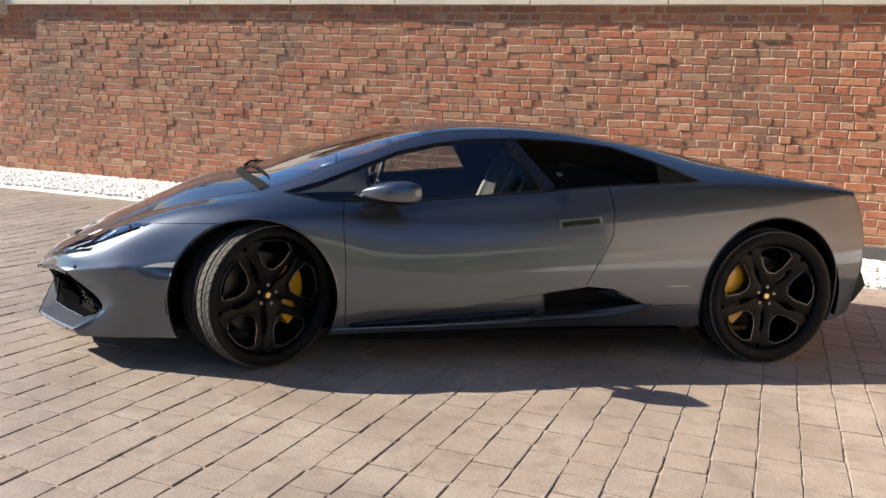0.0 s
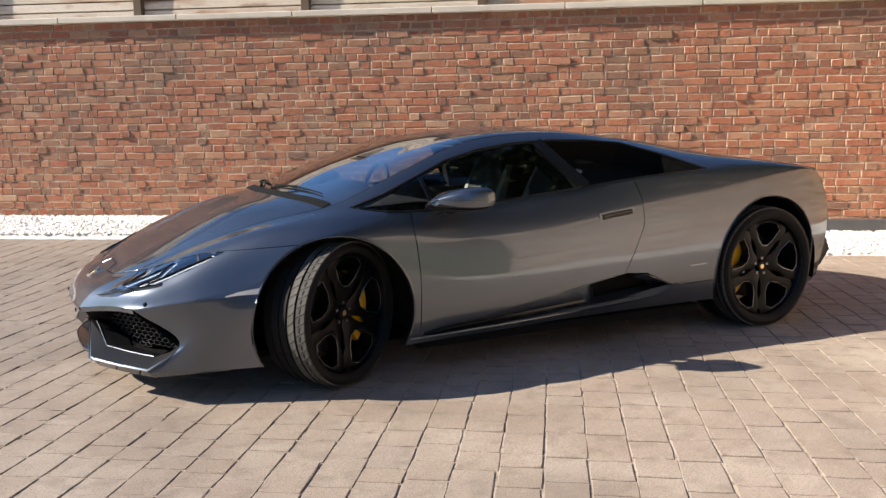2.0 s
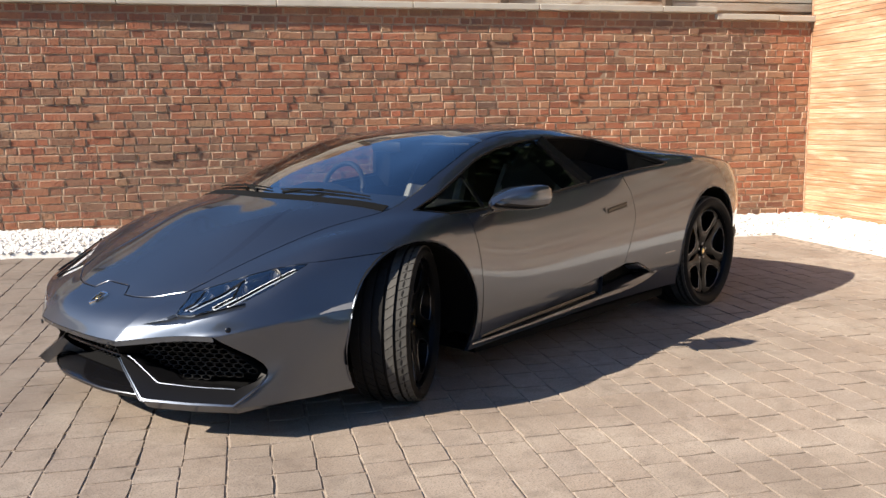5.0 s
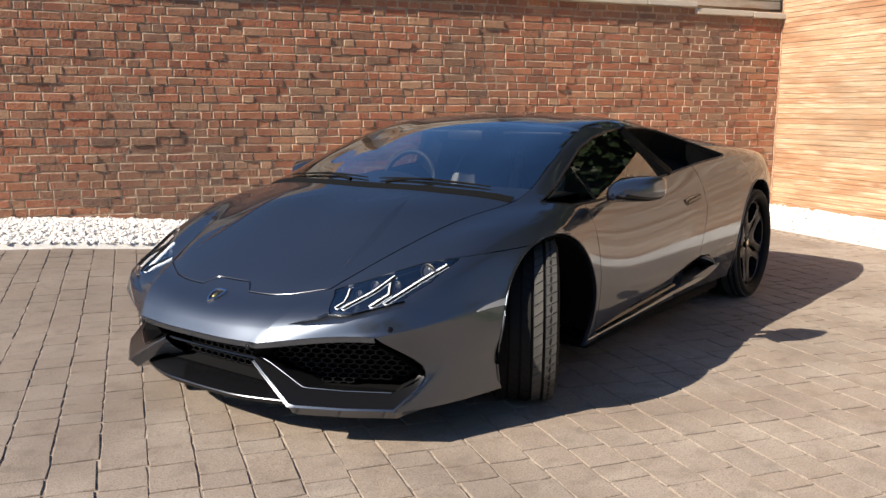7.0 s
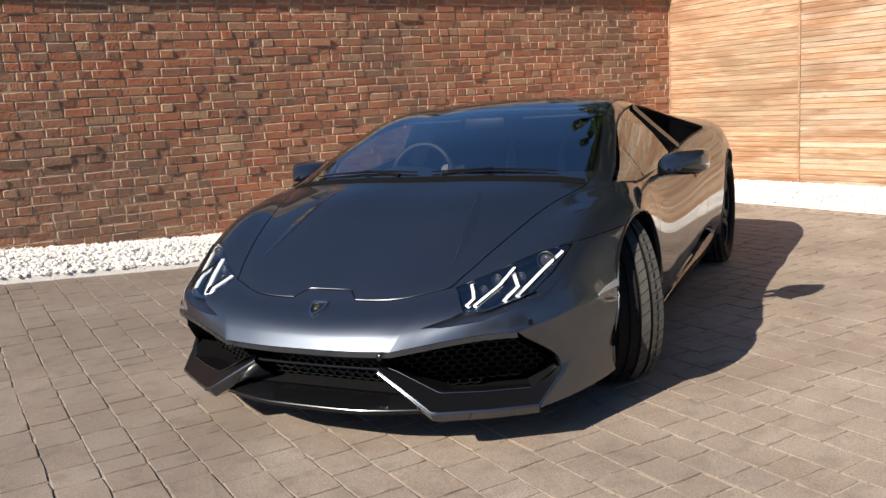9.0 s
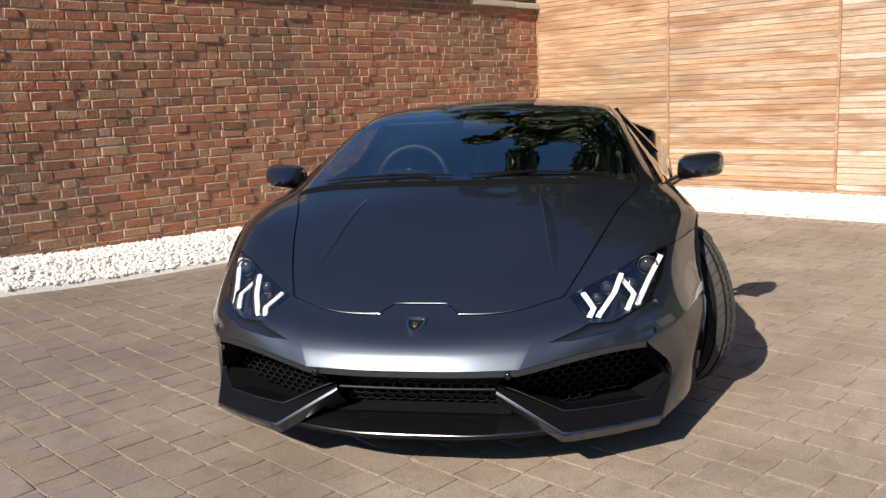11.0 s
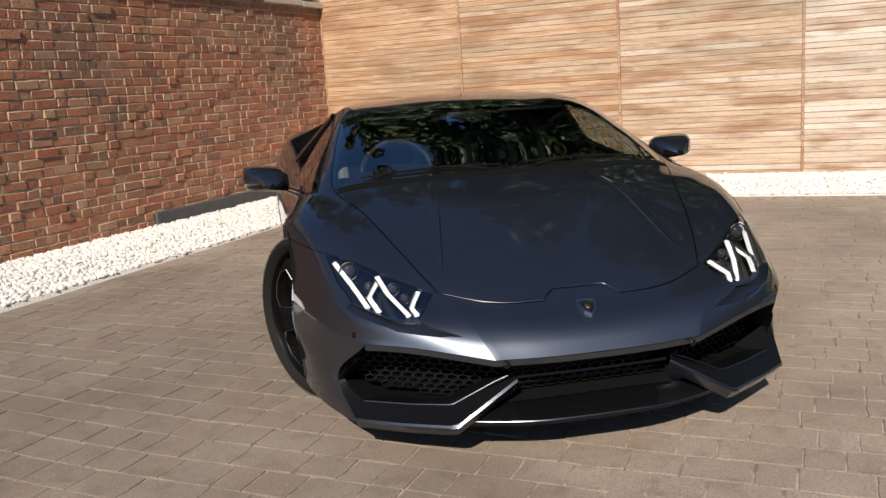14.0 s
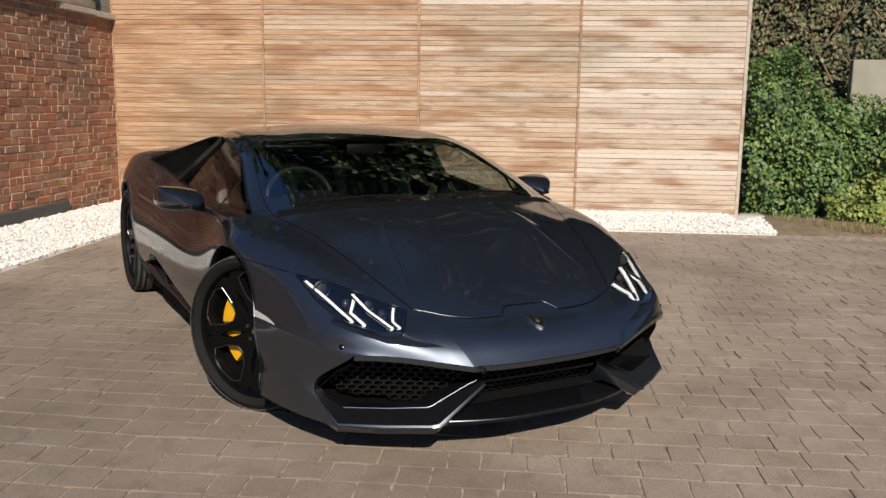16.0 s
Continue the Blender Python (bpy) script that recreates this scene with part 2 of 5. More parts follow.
def faired(rows, passes):
    """The sections with the waves along the bonnet and the flanks smoothed out."""
    q = np.array(rows)
    u = np.arange(len(q)) / NU
    v = np.abs(np.arange(q.shape[1]) - 7 * NV) / NV
    flank = np.clip(np.minimum((u - 4.3) / .5, (11.3 - u) / .5), 0, 1)[:, None] * np.clip((v - 2.2) / .4, 0, 1)[None]
    bonnet = np.clip(np.minimum((u - 2.3) / .5, (4.7 - u) / .4), 0, 1)[:, None] * np.clip((2.2 - v) / .3, 0, 1)[None]
    w = np.maximum(flank, bonnet)[:, :, None]
    for _ in range(passes):
        mean = q.copy()
        mean[1:-1] = .25 * q[:-2] + .5 * q[1:-1] + .25 * q[2:]
        q = q * (1 - w) + mean * w
    return q


net = faired(net, 10)

FRONT_AXLE, REAR_AXLE = (0.0, 0.322), (2.578, 0.352)


def circle_poly(c, r, n=48):
    return [(c[0] + r * math.cos(k * 2 * math.pi / n), c[1] + r * math.sin(k * 2 * math.pi / n)) for k in range(n)]


def inside(p, poly):
    x, y, res = p[0], p[1], False
    for (x0, y0), (x1, y1) in zip(poly, poly[1:] + poly[:1]):
        if (y0 > y) != (y1 > y) and x < (x1 - x0) * (y - y0) / (y1 - y0) + x0:
            res = not res
    return res


skin = bmesh.new()
kind_layer = skin.faces.layers.int.new("kind")
(K_BONNET, K_SCREEN, K_ROOF, K_ENGINE, K_WING, K_BUMPER, K_DOOR, K_SIDE, K_INLET, K_SKIRT, K_DUCT, K_LAMP, K_REAR, K_HOLE, K_FLAP, K_LEDGE, K_POCKET) = range(1, 18)
grid = [[skin.verts.new(p) for p in row] for row in net]
CV = 7 * NV
for i in range(len(grid) - 1):
    for j in range(len(grid[0]) - 1):
        f = skin.faces.new((grid[i][j], grid[i + 1][j], grid[i + 1][j + 1], grid[i][j + 1]))
        u, v = (i + 0.5) / NU, abs(j + 0.5 - CV) / NV
        if v < 2:
            k = K_BUMPER if u < 2 else K_BONNET if u < 5 else K_SCREEN if u < 7 else K_ROOF if u < 9 else K_ENGINE
        else:
            k = K_WING if u < 9.5 else K_REAR
        f[kind_layer] = k

# smooth normals of the whole skin, creased along the nose's facets, for the panels cut from it
bmesh.ops.recalc_face_normals(skin, faces=skin.faces)
if sum(f.normal.z * f.calc_area() for f in skin.faces) < 0:
    bmesh.ops.reverse_faces(skin, faces=skin.faces)
skin.normal_update()
from mathutils.bvhtree import BVHTree
from mathutils.interpolate import poly_3d_calc
FAIR_TREE = BVHTree.FromBMesh(skin)
skin.faces.ensure_lookup_table()
NJ = len(grid[0]) - 1
FAIR_FACES = []
for i in range(len(grid) - 1):
    for j in range(NJ):
        co, no = [], []
        for a, b in ((i, j), (i + 1, j), (i + 1, j + 1), (i, j + 1)):
            crease = (abs(b - CV) == 2 * NV and a <= 2 * NU) or (abs(b - CV) == 4 * NV and a <= 2 * NU)
            n = Vector((0, 0, 0))
            for p in (a - 1, a):
                for q in (b - 1, b):
                    if 0 <= p < len(grid) - 1 and 0 <= q < NJ:
                        n += skin.faces[p * NJ + q].normal * (1 if not crease or q == j else .35)
            co.append(grid[a][b].co.copy())
            no.append(n.normalized())
        FAIR_FACES.append((co, no))


def fair_normals(me):
    """Gives a panel's mesh the skin's own normals; its folded edges keep theirs."""
    out = [Vector((0, 0, 1))] * len(me.loops)
    for poly in me.polygons:
        c = poly.center
        hit, n, k, d = FAIR_TREE.find_nearest(c)
        turned = n.dot(poly.normal)
        for li in poly.loop_indices:
            out[li] = poly.normal.copy()
            if abs(turned) > .72:
                co, no = FAIR_FACES[k]
                w = poly_3d_calc(co, me.vertices[me.loops[li].vertex_index].co)
                m = sum((x * y for x, y in zip(no, w)), Vector())
                out[li] = m.normalized() * (1 if turned > 0 else -1)
    me.normals_split_custom_set(out)


def carve(poly, axes, keep, to, only=None):
    """Cuts the skin along a polygon, seen along one axis, and gives the faces inside it another kind."""
    ax, ay = axes
    for side in (-1, 1):
        pl = [(a * (side if ax == 1 else 1), b * (side if ay == 1 else 1)) for a, b in poly]
        for (a0, b0), (a1, b1) in zip(pl, pl[1:] + pl[:1]):
            d = Vector((0, 0, 0))
            d[ax], d[ay] = a1 - a0, b1 - b0
            n = Vector((0, 0, 0))
            n[ax], n[ay] = d[ay], -d[ax]
            if n.length < 1e-9:
                continue
            co = Vector((0, 0, 0))
            co[ax], co[ay] = a0, b0
            lo, hi = (min(a0, a1) - .004, min(b0, b1) - .004), (max(a0, a1) + .004, max(b0, b1) + .004)
            near = []
            for f in skin.faces:
                if only and f[kind_layer] not in only:
                    continue
                xs = [v.co[ax] for v in f.verts]
                ys = [v.co[ay] for v in f.verts]
                if max(xs) < lo[0] or min(xs) > hi[0] or max(ys) < lo[1] or min(ys) > hi[1]:
                    continue
                c = f.calc_center_median()
                if c.y * side > -0.001 and keep(c):
                    near.append(f)
            geom = list({e for f in near for e in f.edges}) + list({v for f in near for v in f.verts}) + near
            if near:
                bmesh.ops.bisect_plane(skin, geom=geom, dist=1e-4, plane_co=co, plane_no=n)
        for f in skin.faces:
            if only and f[kind_layer] not in only:
                continue
            c = f.calc_center_median()
            if c.y * side > 0 and keep(c) and inside((c[ax], c[ay]), pl):
                f[kind_layer] = to


def outer(c):
    return abs(c.y) > 0.4


DLO = [(.13, .803), (.30, .853), (.489, .928), (.66, .998), (.85, 1.045), (1.05, 1.072), (1.30, 1.084), (1.55, 1.080), (1.80, 1.060),
       (2.0, 1.00), (2.185, .918), (2.12, .908), (1.80, .888), (1.473, .855), (1.043, .812), (.77, .787), (.45, .775), (.28, .778)]
carve(DLO, (0, 2), outer, K_SIDE)
carve([(0, .7), (0, 1.2), (.50, 1.2), (.54, .7)], (0, 2), outer, K_FLAP, (K_SIDE,))
carve([(1.17, 1.2), (2.4, 1.2), (2.4, .7), (1.47, .7)], (0, 2), outer, K_INLET, (K_SIDE,))
carve(circle_poly(FRONT_AXLE, .372), (0, 2), outer, K_HOLE)
carve(circle_poly(REAR_AXLE, .402), (0, 2), outer, K_HOLE)
carve([(2.34, 0), (2.34, .2), (2.85, .2), (2.85, 0)], (0, 2), outer, K_HOLE)
carve([(-.3, 0), (-.3, .2), (.3, .2), (.3, 0)], (0, 2), outer, K_HOLE)
carve([(.470, .543), (.540, .487), (.600, .487), (.722, .524), (.762, .575), (.790, .648), (.70, .632)], (1, 2), lambda c: c.x < -.3, K_LAMP)
POCKET_TOP = [(.735, .530), (.722, .524), (.600, .487), (.540, .487), (.500, .470), (.425, .446)]
POCKET_LOW = [(.745, .512), (.700, .494), (.600, .462), (.530, .451), (.470, .445), (.425, .444)]
carve(POCKET_TOP + POCKET_LOW[::-1], (1, 2), lambda c: c.x < -.3, K_POCKET, (K_WING, K_BUMPER))
carve([(.43, .212), (1.575, .402), (1.70, .392), (1.906, .302), (1.72, .268), (1.0, .215), (.43, .196)], (0, 2), outer, K_DUCT, (K_WING,))
carve([(.30, .1), (.30, .6), (1.30, .6), (1.42, .1)], (0, 2), outer, K_LEDGE, (K_DUCT,))
carve([(.412, .20), (.405, .5), (.39, .70), (.40, .80), (.46, .84), (1.68, .93), (1.703, .775), (1.69, .65), (1.56, .405)], (0, 2), outer, K_DOOR, (K_WING,))
carve([(.34, .0), (.34, .20), (.43, .203), (1.0, .225), (1.72, .27), (1.92, .302), (2.20, .318), (2.25, 0)], (0, 2), outer, K_SKIRT, (K_WING,))
carve([(-1.3, 0), (-.15, 0), (-.15, .668), (-.478, .648), (-.773, .543), (-.9, .56), (-1.3, .56)], (0, 2), lambda c: abs(c.y) > .2, K_BUMPER, (K_WING,))
carve([(1.2, 0), (1.2, 1.3), (3.5, 1.3), (3.5, 0)], (0, 2), outer, K_REAR, (K_WING,))
# the notch in the bonnet's front edge over the emblem
carve([(-1, 0), (-.825, 0), (-.825, .085), (-.862, .125), (-1, .125)], (0, 1), lambda c: c.z > .3, K_BUMPER, (K_BONNET,))

bmesh.ops.recalc_face_normals(skin, faces=skin.faces)
if sum(f.normal.z * f.calc_area() for f in skin.faces) < 0:
    bmesh.ops.reverse_faces(skin, faces=skin.faces)
skin.normal_update()


def panel(kinds, side=0, gap=.0022, depth=.014, offset=0.0):
    """One panel of the skin as a mesh of its own, drawn back from its joints and folded inward at its edges."""
    bm = skin.copy()
    lay = bm.faces.layers.int["kind"]
    bm.verts.index_update()
    norms = [v.normal.copy() for v in bm.verts]
    tag = bm.verts.layers.int.new("src")
    for v in bm.verts:
        v[tag] = v.index
    bad = [f for f in bm.faces if f[lay] not in kinds or f.calc_center_median().y * side < 0]
    bmesh.ops.delete(bm, geom=bad, context="FACES")
    bmesh.ops.delete(bm, geom=[v for v in bm.verts if not v.link_faces], context="VERTS")
    border = [e for e in bm.edges if e.is_boundary]
    ring = {v for e in border for v in e.verts}
    shift = {}
    for v in ring:
        d = Vector((0, 0, 0))
        for f in v.link_faces:
            d += f.calc_center_median() - v.co
        d -= norms[v[tag]] * d.dot(norms[v[tag]])
        if d.length > 1e-6:
            shift[v] = d.normalized() * gap
    for v, d in shift.items():
        v.co += d
    for v in bm.verts:
        v.co += norms[v[tag]] * offset
    if depth:
        made = bmesh.ops.extrude_edge_only(bm, edges=border)["geom"]
        for v in made:
            if isinstance(v, bmesh.types.BMVert):
                v.co -= norms[v[tag]] * depth
    return bm


skin_tree = BVHTree.FromBMesh(skin)


def skin_front(y, z):
    h = skin_tree.ray_cast(Vector((-3, y, z)), Vector((1, 0, 0)))
    return h[0], h[1]


def skin_top(x, y):
    h = skin_tree.ray_cast(Vector((x, y, 3)), Vector((0, 0, -1)))
    return h[0], h[1]


def skin_side(x, z, side):
    h = skin_tree.ray_cast(Vector((x, 3 * side, z)), Vector((0, -side, 0)))
    return h[0], h[1]


# the side glass is one even, gently bowed surface fitted to the skin round it
rim = np.array([v.co[:] for f in skin.faces if f[kind_layer] in (K_SIDE, K_FLAP) for v in f.verts if v.co.y > 0])
gx, gz = rim[:, 0] - .9, rim[:, 2] - .92
lean = (0, -.012, 0) + np.linalg.lstsq(np.stack([np.ones_like(gx), gx, gz], 1), rim[:, 1] + .022 * gx**2 + .35 * gz**2, rcond=None)[0]


def glass_part(name, kinds, side, parent, label):
    """A side pane, set flush in its opening."""
    ob = part(name, panel(kinds, side, gap=.006, depth=.004), M_SIDEGLASS, parent, label)
    for v in ob.data.vertices:
        x, z = v.co.x - .9, v.co.z - .92
        inner = .004 if abs(v.co.y) < abs(skin_y(v.co, side)) - .002 else 0
        v.co.y = side * (lean[0] + lean[1] * x + lean[2] * z - .022 * x * x - .35 * z * z - inner)
    out = []
    for poly in ob.data.polygons:
        for li in poly.loop_indices:
            p = ob.data.vertices[ob.data.loops[li].vertex_index].co
            n = Vector((-(lean[1] - .044 * (p.x - .9)), 1, -(lean[2] - .70 * (p.z - .92)))).normalized()
            n.y *= side
            out.append(n if n.dot(poly.normal) > 0 else -n)
    ob.data.normals_split_custom_set(out)
    ob.visible_shadow = False
    return ob


def skin_y(p, side):
    hit = skin_side(p.x, p.z, side)[0]
    return hit.y if hit else p.y


def skin_part(name, bm, *args, **kw):
    ob = part(name, bm, *args, **kw)
    fair_normals(ob.data)
    return ob


car = thing("sports_car", "dark grey metallic mid-engined sports car parked on block paving", "car")

skin_part("bonnet", panel((K_BONNET,), gap=.0045), M_PAINT, car)
def front_edge():
    """The bonnet's front edge as one path from side to side."""
    bm = panel((K_BONNET,), gap=.0045, depth=0)
    rim = [e for e in bm.edges if e.is_boundary and max(v.co.x for v in e.verts) < -.70]
    step = {}
    for e in rim:
        a, b = e.verts
        step.setdefault(a, []).append(b)
        step.setdefault(b, []).append(a)
    at = min(step, key=lambda v: v.co.y)
    seen, path = {at}, [at.co.copy()]
    while True:
        nxt = [v for v in step[at] if v not in seen]
        if not nxt:
            break
        at = nxt[0]
        seen.add(at)
        path.append(at.co.copy())
    bm.free()
    return path


part("bonnet_edge", tube([p + Vector((-.0006, 0, .0003)) for p in front_edge()], .0022, 6), M_EDGE, car, "thin glint bar along the bonnet front edge")
bumper = skin_part("front_bumper", panel((K_BUMPER,)), M_PAINT, car)
skin_part("roof", panel((K_ROOF,)), M_PAINT, car)
skin_part("engine_cover", panel((K_ENGINE,)), M_PAINT, car)
screen = skin_part("windscreen", panel((K_SCREEN,), depth=.004), M_SCREEN, car, "clear raked windscreen")
screen.visible_shadow = False
for side in (-1, 1):
    skin_part("front_wing", panel((K_WING,), side), M_PAINT, car)
    skin_part("rear_wing", panel((K_REAR,), side), M_PAINT, car)
    door = skin_part("door", panel((K_DOOR,), side), M_PAINT, car)
    skin_part("side_skirt", panel((K_SKIRT,), side), M_PAINT, car)
    glass_part("side_window", (K_SIDE,), side, door, "tinted side glass")
    glass_part("quarter_window", (K_FLAP,), side, car, "small tinted quarter glass")
    skin_part("air_inlet", panel((K_INLET,), side, gap=.001, depth=-.13, offset=-.135), M_DARK, car, "black engine air inlet")
    skin_part("side_duct", panel((K_DUCT,), side, gap=0, depth=-.085, offset=-.09), M_DARK, car, "black recessed side air duct")
    skin_part("sill_ledge", panel((K_LEDGE,), side, gap=0, depth=-.022, offset=-.026), M_PAINT, car, "recessed body-coloured ledge under the door")
    part("door_card", loft([[(x, y * side, z) for x in np.linspace(.40, 1.76, 9)] for y, z in ((.835, .20), (.845, .755), (.74, .772), (.70, .70), (.72, .20))]), M_LEATHER, car, "black leather door card")

# ---- the car: front, lamps, mirrors, trim ----
def both(path, side):
    return [(p[0], p[1] * side, p[2]) for p in path]


def ribbon(path, width, normal_of, lift=0.0, depth=.006):
    """A flat strip along a path on the skin, with a thickness; its width may change from point to point."""
    pts = [Vector(p) for p in path]
    left, right = [], []
    for i, p in enumerate(pts):
        d = (pts[min(i + 1, len(pts) - 1)] - pts[max(i - 1, 0)]).normalized()
        n = normal_of(p)
        s = d.cross(n).normalized() * ((width[i] if isinstance(width, tuple) else width) / 2)
        left.append(p + s + n * lift)
        right.append(p - s + n * lift)
    low = [(q - normal_of(p) * depth) for p, q in zip(pts, right)]
    low2 = [(q - normal_of(p) * depth) for p, q in zip(pts, left)]
    return loft([left, right, low, low2, left])


# the edge of the nose and the dark cavity under it
edge = [Vector(net[0][j]) for j in range(CV - 4 * NV, CV + 4 * NV + 1)]
part("nose_edge", loft([edge, [p + Vector((.006, 0, -.02)) for p in edge], [p + Vector((.05, 0, -.026)) for p in edge], [p + Vector((.16, 0, -.03)) for p in edge]]), M_PAINT, bumper)
for side in (-1, 1):
    # body-coloured blade round the lower side of the intake
    outer_path = both([(-.664, .793, .252), (-.70, .785, .215), (-.792, .757, .158), (-.89, .62, .160), (-.985, .478, .168), (-.995, .455, .172), (-.975, .30, .262), (-.966, .254, .288)], side)
    inner_path = both([(-.672, .772, .262), (-.69, .757, .232), (-.752, .718, .205), (-.84, .585, .208), (-.912, .468, .216), (-.918, .452, .219), (-.935, .315, .284), (-.945, .262, .305)], side)
    back_path = [(p[0] + .10, p[1], p[2] - .012) for p in inner_path]
    low_path = [(p[0] + .03, p[1] * .985, p[2] - .035) for p in outer_path]
    under = [(p[0] + .22, p[1] * .97, .115) for p in outer_path]
    mid = [tuple((Vector(a) * .94 + Vector(b) * .06 + Vector((0, 0, .004)))) for a, b in zip(outer_path, inner_path)]
    blade = part("intake_blade", loft([under, low_path, outer_path, mid]), M_PAINT, bumper, "body-coloured angular intake blade", angle=25)
    part("blade_face", loft([mid, inner_path, back_path]), M_SATIN, blade, "satin black face of the blade", angle=25)
    part("blade_edge", tube([tuple(Vector(p) + Vector((-.003, 0, .002))) for p in inner_path[2:]], .0022, 6), M_PAINT, blade, "thin edge of the blade")
    part("blade_edge", tube([tuple(Vector(p) + Vector((-.002, 0, -.001))) for p in outer_path[4:]], .003, 6), M_EDGE, blade, "thin glint bar along the blade")
    # walls of the intake
    rim = both([(-.972, .268, .31), (-.99, .285, .35), (-.92, .47, .378), (-.828, .675, .402), (-.75, .745, .335), (-.668, .785, .258), (-.75, .715, .20), (-.912, .465, .214)], side)
    back = both([(-.80, .27, .28), (-.80, .29, .36), (-.74, .45, .375), (-.66, .62, .385), (-.60, .68, .33), (-.55, .70, .26), (-.58, .64, .19), (-.72, .44, .19)], side)
    part("intake_duct", loft([rim, back], True), M_PLASTIC, bumper, "black plastic intake duct", angle=20)
    part("intake_back", loft([back, [tuple(sum((Vector(p) for p in back), Vector()) / 8)] * 8], True), M_DARK, bumper, "dark back of the intake")
    # honeycomb grille, set in the duct
    poly = [(.29, .285), (.30, .352), (.655, .388), (.715, .325), (.735, .262), (.70, .235), (.46, .205)]
    cells = bmesh.new()
    w, h, t = .034, .0205, .0028
    for r in range(14):
        for c in range(18):
            cy, cz = .26 + c * w + (w / 2 if r % 2 else 0), .195 + r * h * .86
            if not inside((cy, cz), poly):
                continue
            ring_o, ring_i = [], []
            for k in range(6):
                a = math.pi / 6 + k * math.pi / 3
                for ring, q in ((ring_o, 1.0), (ring_i, .84)):
                    yy, zz = cy + math.cos(a) * w * .577 * q, cz + math.sin(a) * h * .577 * q
                    ring.append((-.875 + (yy - .3) * .58, yy * side, zz))
            for paths in ([ring_o, ring_i], [ring_i, [(p[0] + .022, p[1], p[2]) for p in ring_i]]):
                vs = [[cells.verts.new(p) for p in q] for q in paths]
                for i in range(6):
                    cells.faces.new((vs[0][i], vs[0][(i + 1) % 6], vs[1][(i + 1) % 6], vs[1][i]))
    part("honeycomb_grille", cells, M_PLASTIC, bumper, "black honeycomb intake grille", smooth=False)
    # round parking sensors
    for y, z in ((.735, .44), (.30, .372)):
        p, n = skin_front(y, z) if y > .5 else (Vector((-1.03, y, .362)), Vector((-1, 0, 0)))
        if p is None:
            continue
        p = Vector((p.x, p.y * side, p.z))
        n = Vector((n.x, n.y * side, n.z))
        bm = bmesh.new()
        bmesh.ops.create_uvsphere(bm, u_segments=12, v_segments=6, radius=.011)
        part("parking_sensor", bm, M_GLOSS, bumper, matrix=Matrix.Translation(p) @ n.to_track_quat("Z", "Y").to_matrix().to_4x4() @ Matrix.Diagonal((1, 1, .35, 1)))
# middle intake
ys = [-.29, -.15, 0, .15, .29]
part("centre_duct", loft([[(-1.0 - .012 * (1 - (y / .29) ** 2), y, .347) for y in ys], [(-.90, y, .335) for y in ys], [(-.84, y, .30) for y in ys], [(-.84, y, .215) for y in ys], [(-.90, y, .195) for y in ys]]), M_PLASTIC, bumper, "black centre duct")
cells = bmesh.new()
for r in range(3):
    for c in range(-7, 8):
        cy, cz = c * .038 + (.019 if r % 2 else 0), .235 + r * .019
        ring_o = [(-.868, cy + math.cos(a) * .0215 * q, cz + math.sin(a) * .0125 * q) for q in (1,) for a in [math.pi / 6 + k * math.pi / 3 for k in range(6)]]
        ring_i = [(-.868, cy + math.cos(a) * .0180 * q, cz + math.sin(a) * .0095 * q) for q in (1,) for a in [math.pi / 6 + k * math.pi / 3 for k in range(6)]]
        vs = [[cells.verts.new(p) for p in q] for q in (ring_o, ring_i, [(p[0] + .02, p[1], p[2]) for p in ring_i])]
        for a, b in zip(vs, vs[1:]):
            for i in range(6):
                cells.faces.new((a[i], a[(i + 1) % 6], b[(i + 1) % 6], b[i]))
part("centre_grille", cells, M_PLASTIC, bumper, "thin black honeycomb centre grille", smooth=False)
part("grille_bar", tube([(-.945, y, .292 - .004 * (1 - (y / .25) ** 2)) for y in np.linspace(-.25, .25, 9)], .005), M_GLOSS, bumper)
ys = np.linspace(-.46, .46, 17)
fx = [-1.012 + .42 * max(0, abs(y) - .16) ** 1.5 + .03 * (y / .46) ** 2 for y in ys]
part("splitter", loft([[(-.82, y, .196) for y in ys], [(-.90, y, .19) for y in ys], [(x + .012, y, .168) for x, y in zip(fx, ys)], [(x, y, .160) for x, y in zip(fx, ys)],
                       [(x + .004, y, .146) for x, y in zip(fx, ys)], [(-.7, y, .118) for y in ys]]), M_GLOSS, bumper, "gloss black front splitter", angle=28)
part("splitter_edge", tube([(x - .001, y, .162) for x, y in zip(fx, ys)], .003, 6), M_EDGE, bumper, "thin glint bar along the splitter")

# emblem: a small shield
bm = bmesh.new()
shield = [(-.030, .034), (0, .038), (.030, .034), (.030, .008), (.018, -.024), (0, -.042), (-.018, -.024), (-.030, .008)]
top = [bm.verts.new((x, y, .008)) for x, y in shield]
low = [bm.verts.new((x * 1.05, y * 1.05, -.006)) for x, y in shield]
inn = [bm.verts.new((x * .82, y * .82, .008)) for x, y in shield]
dep = [bm.verts.new((x * .8, y * .8, .005)) for x, y in shield]
for a, b in ((low, top), (top, inn), (inn, dep)):
    for i in range(8):
        bm.faces.new((a[i], a[(i + 1) % 8], b[(i + 1) % 8], b[i]))
p, n = skin_top(-.916, 0)
zax, yax = n, Vector((n.z, 0, -n.x))
xax = yax.cross(zax)
EM = Matrix.Translation(p) @ Matrix((xax, yax, zax)).transposed().to_4x4()
emblem = part("emblem", bm, M_CHROME, bumper, "black shield emblem with a bright rim", matrix=EM, smooth=False)
bm = bmesh.new()
bm.faces.new([bm.verts.new((x * .81, y * .81, .0045)) for x, y in shield])
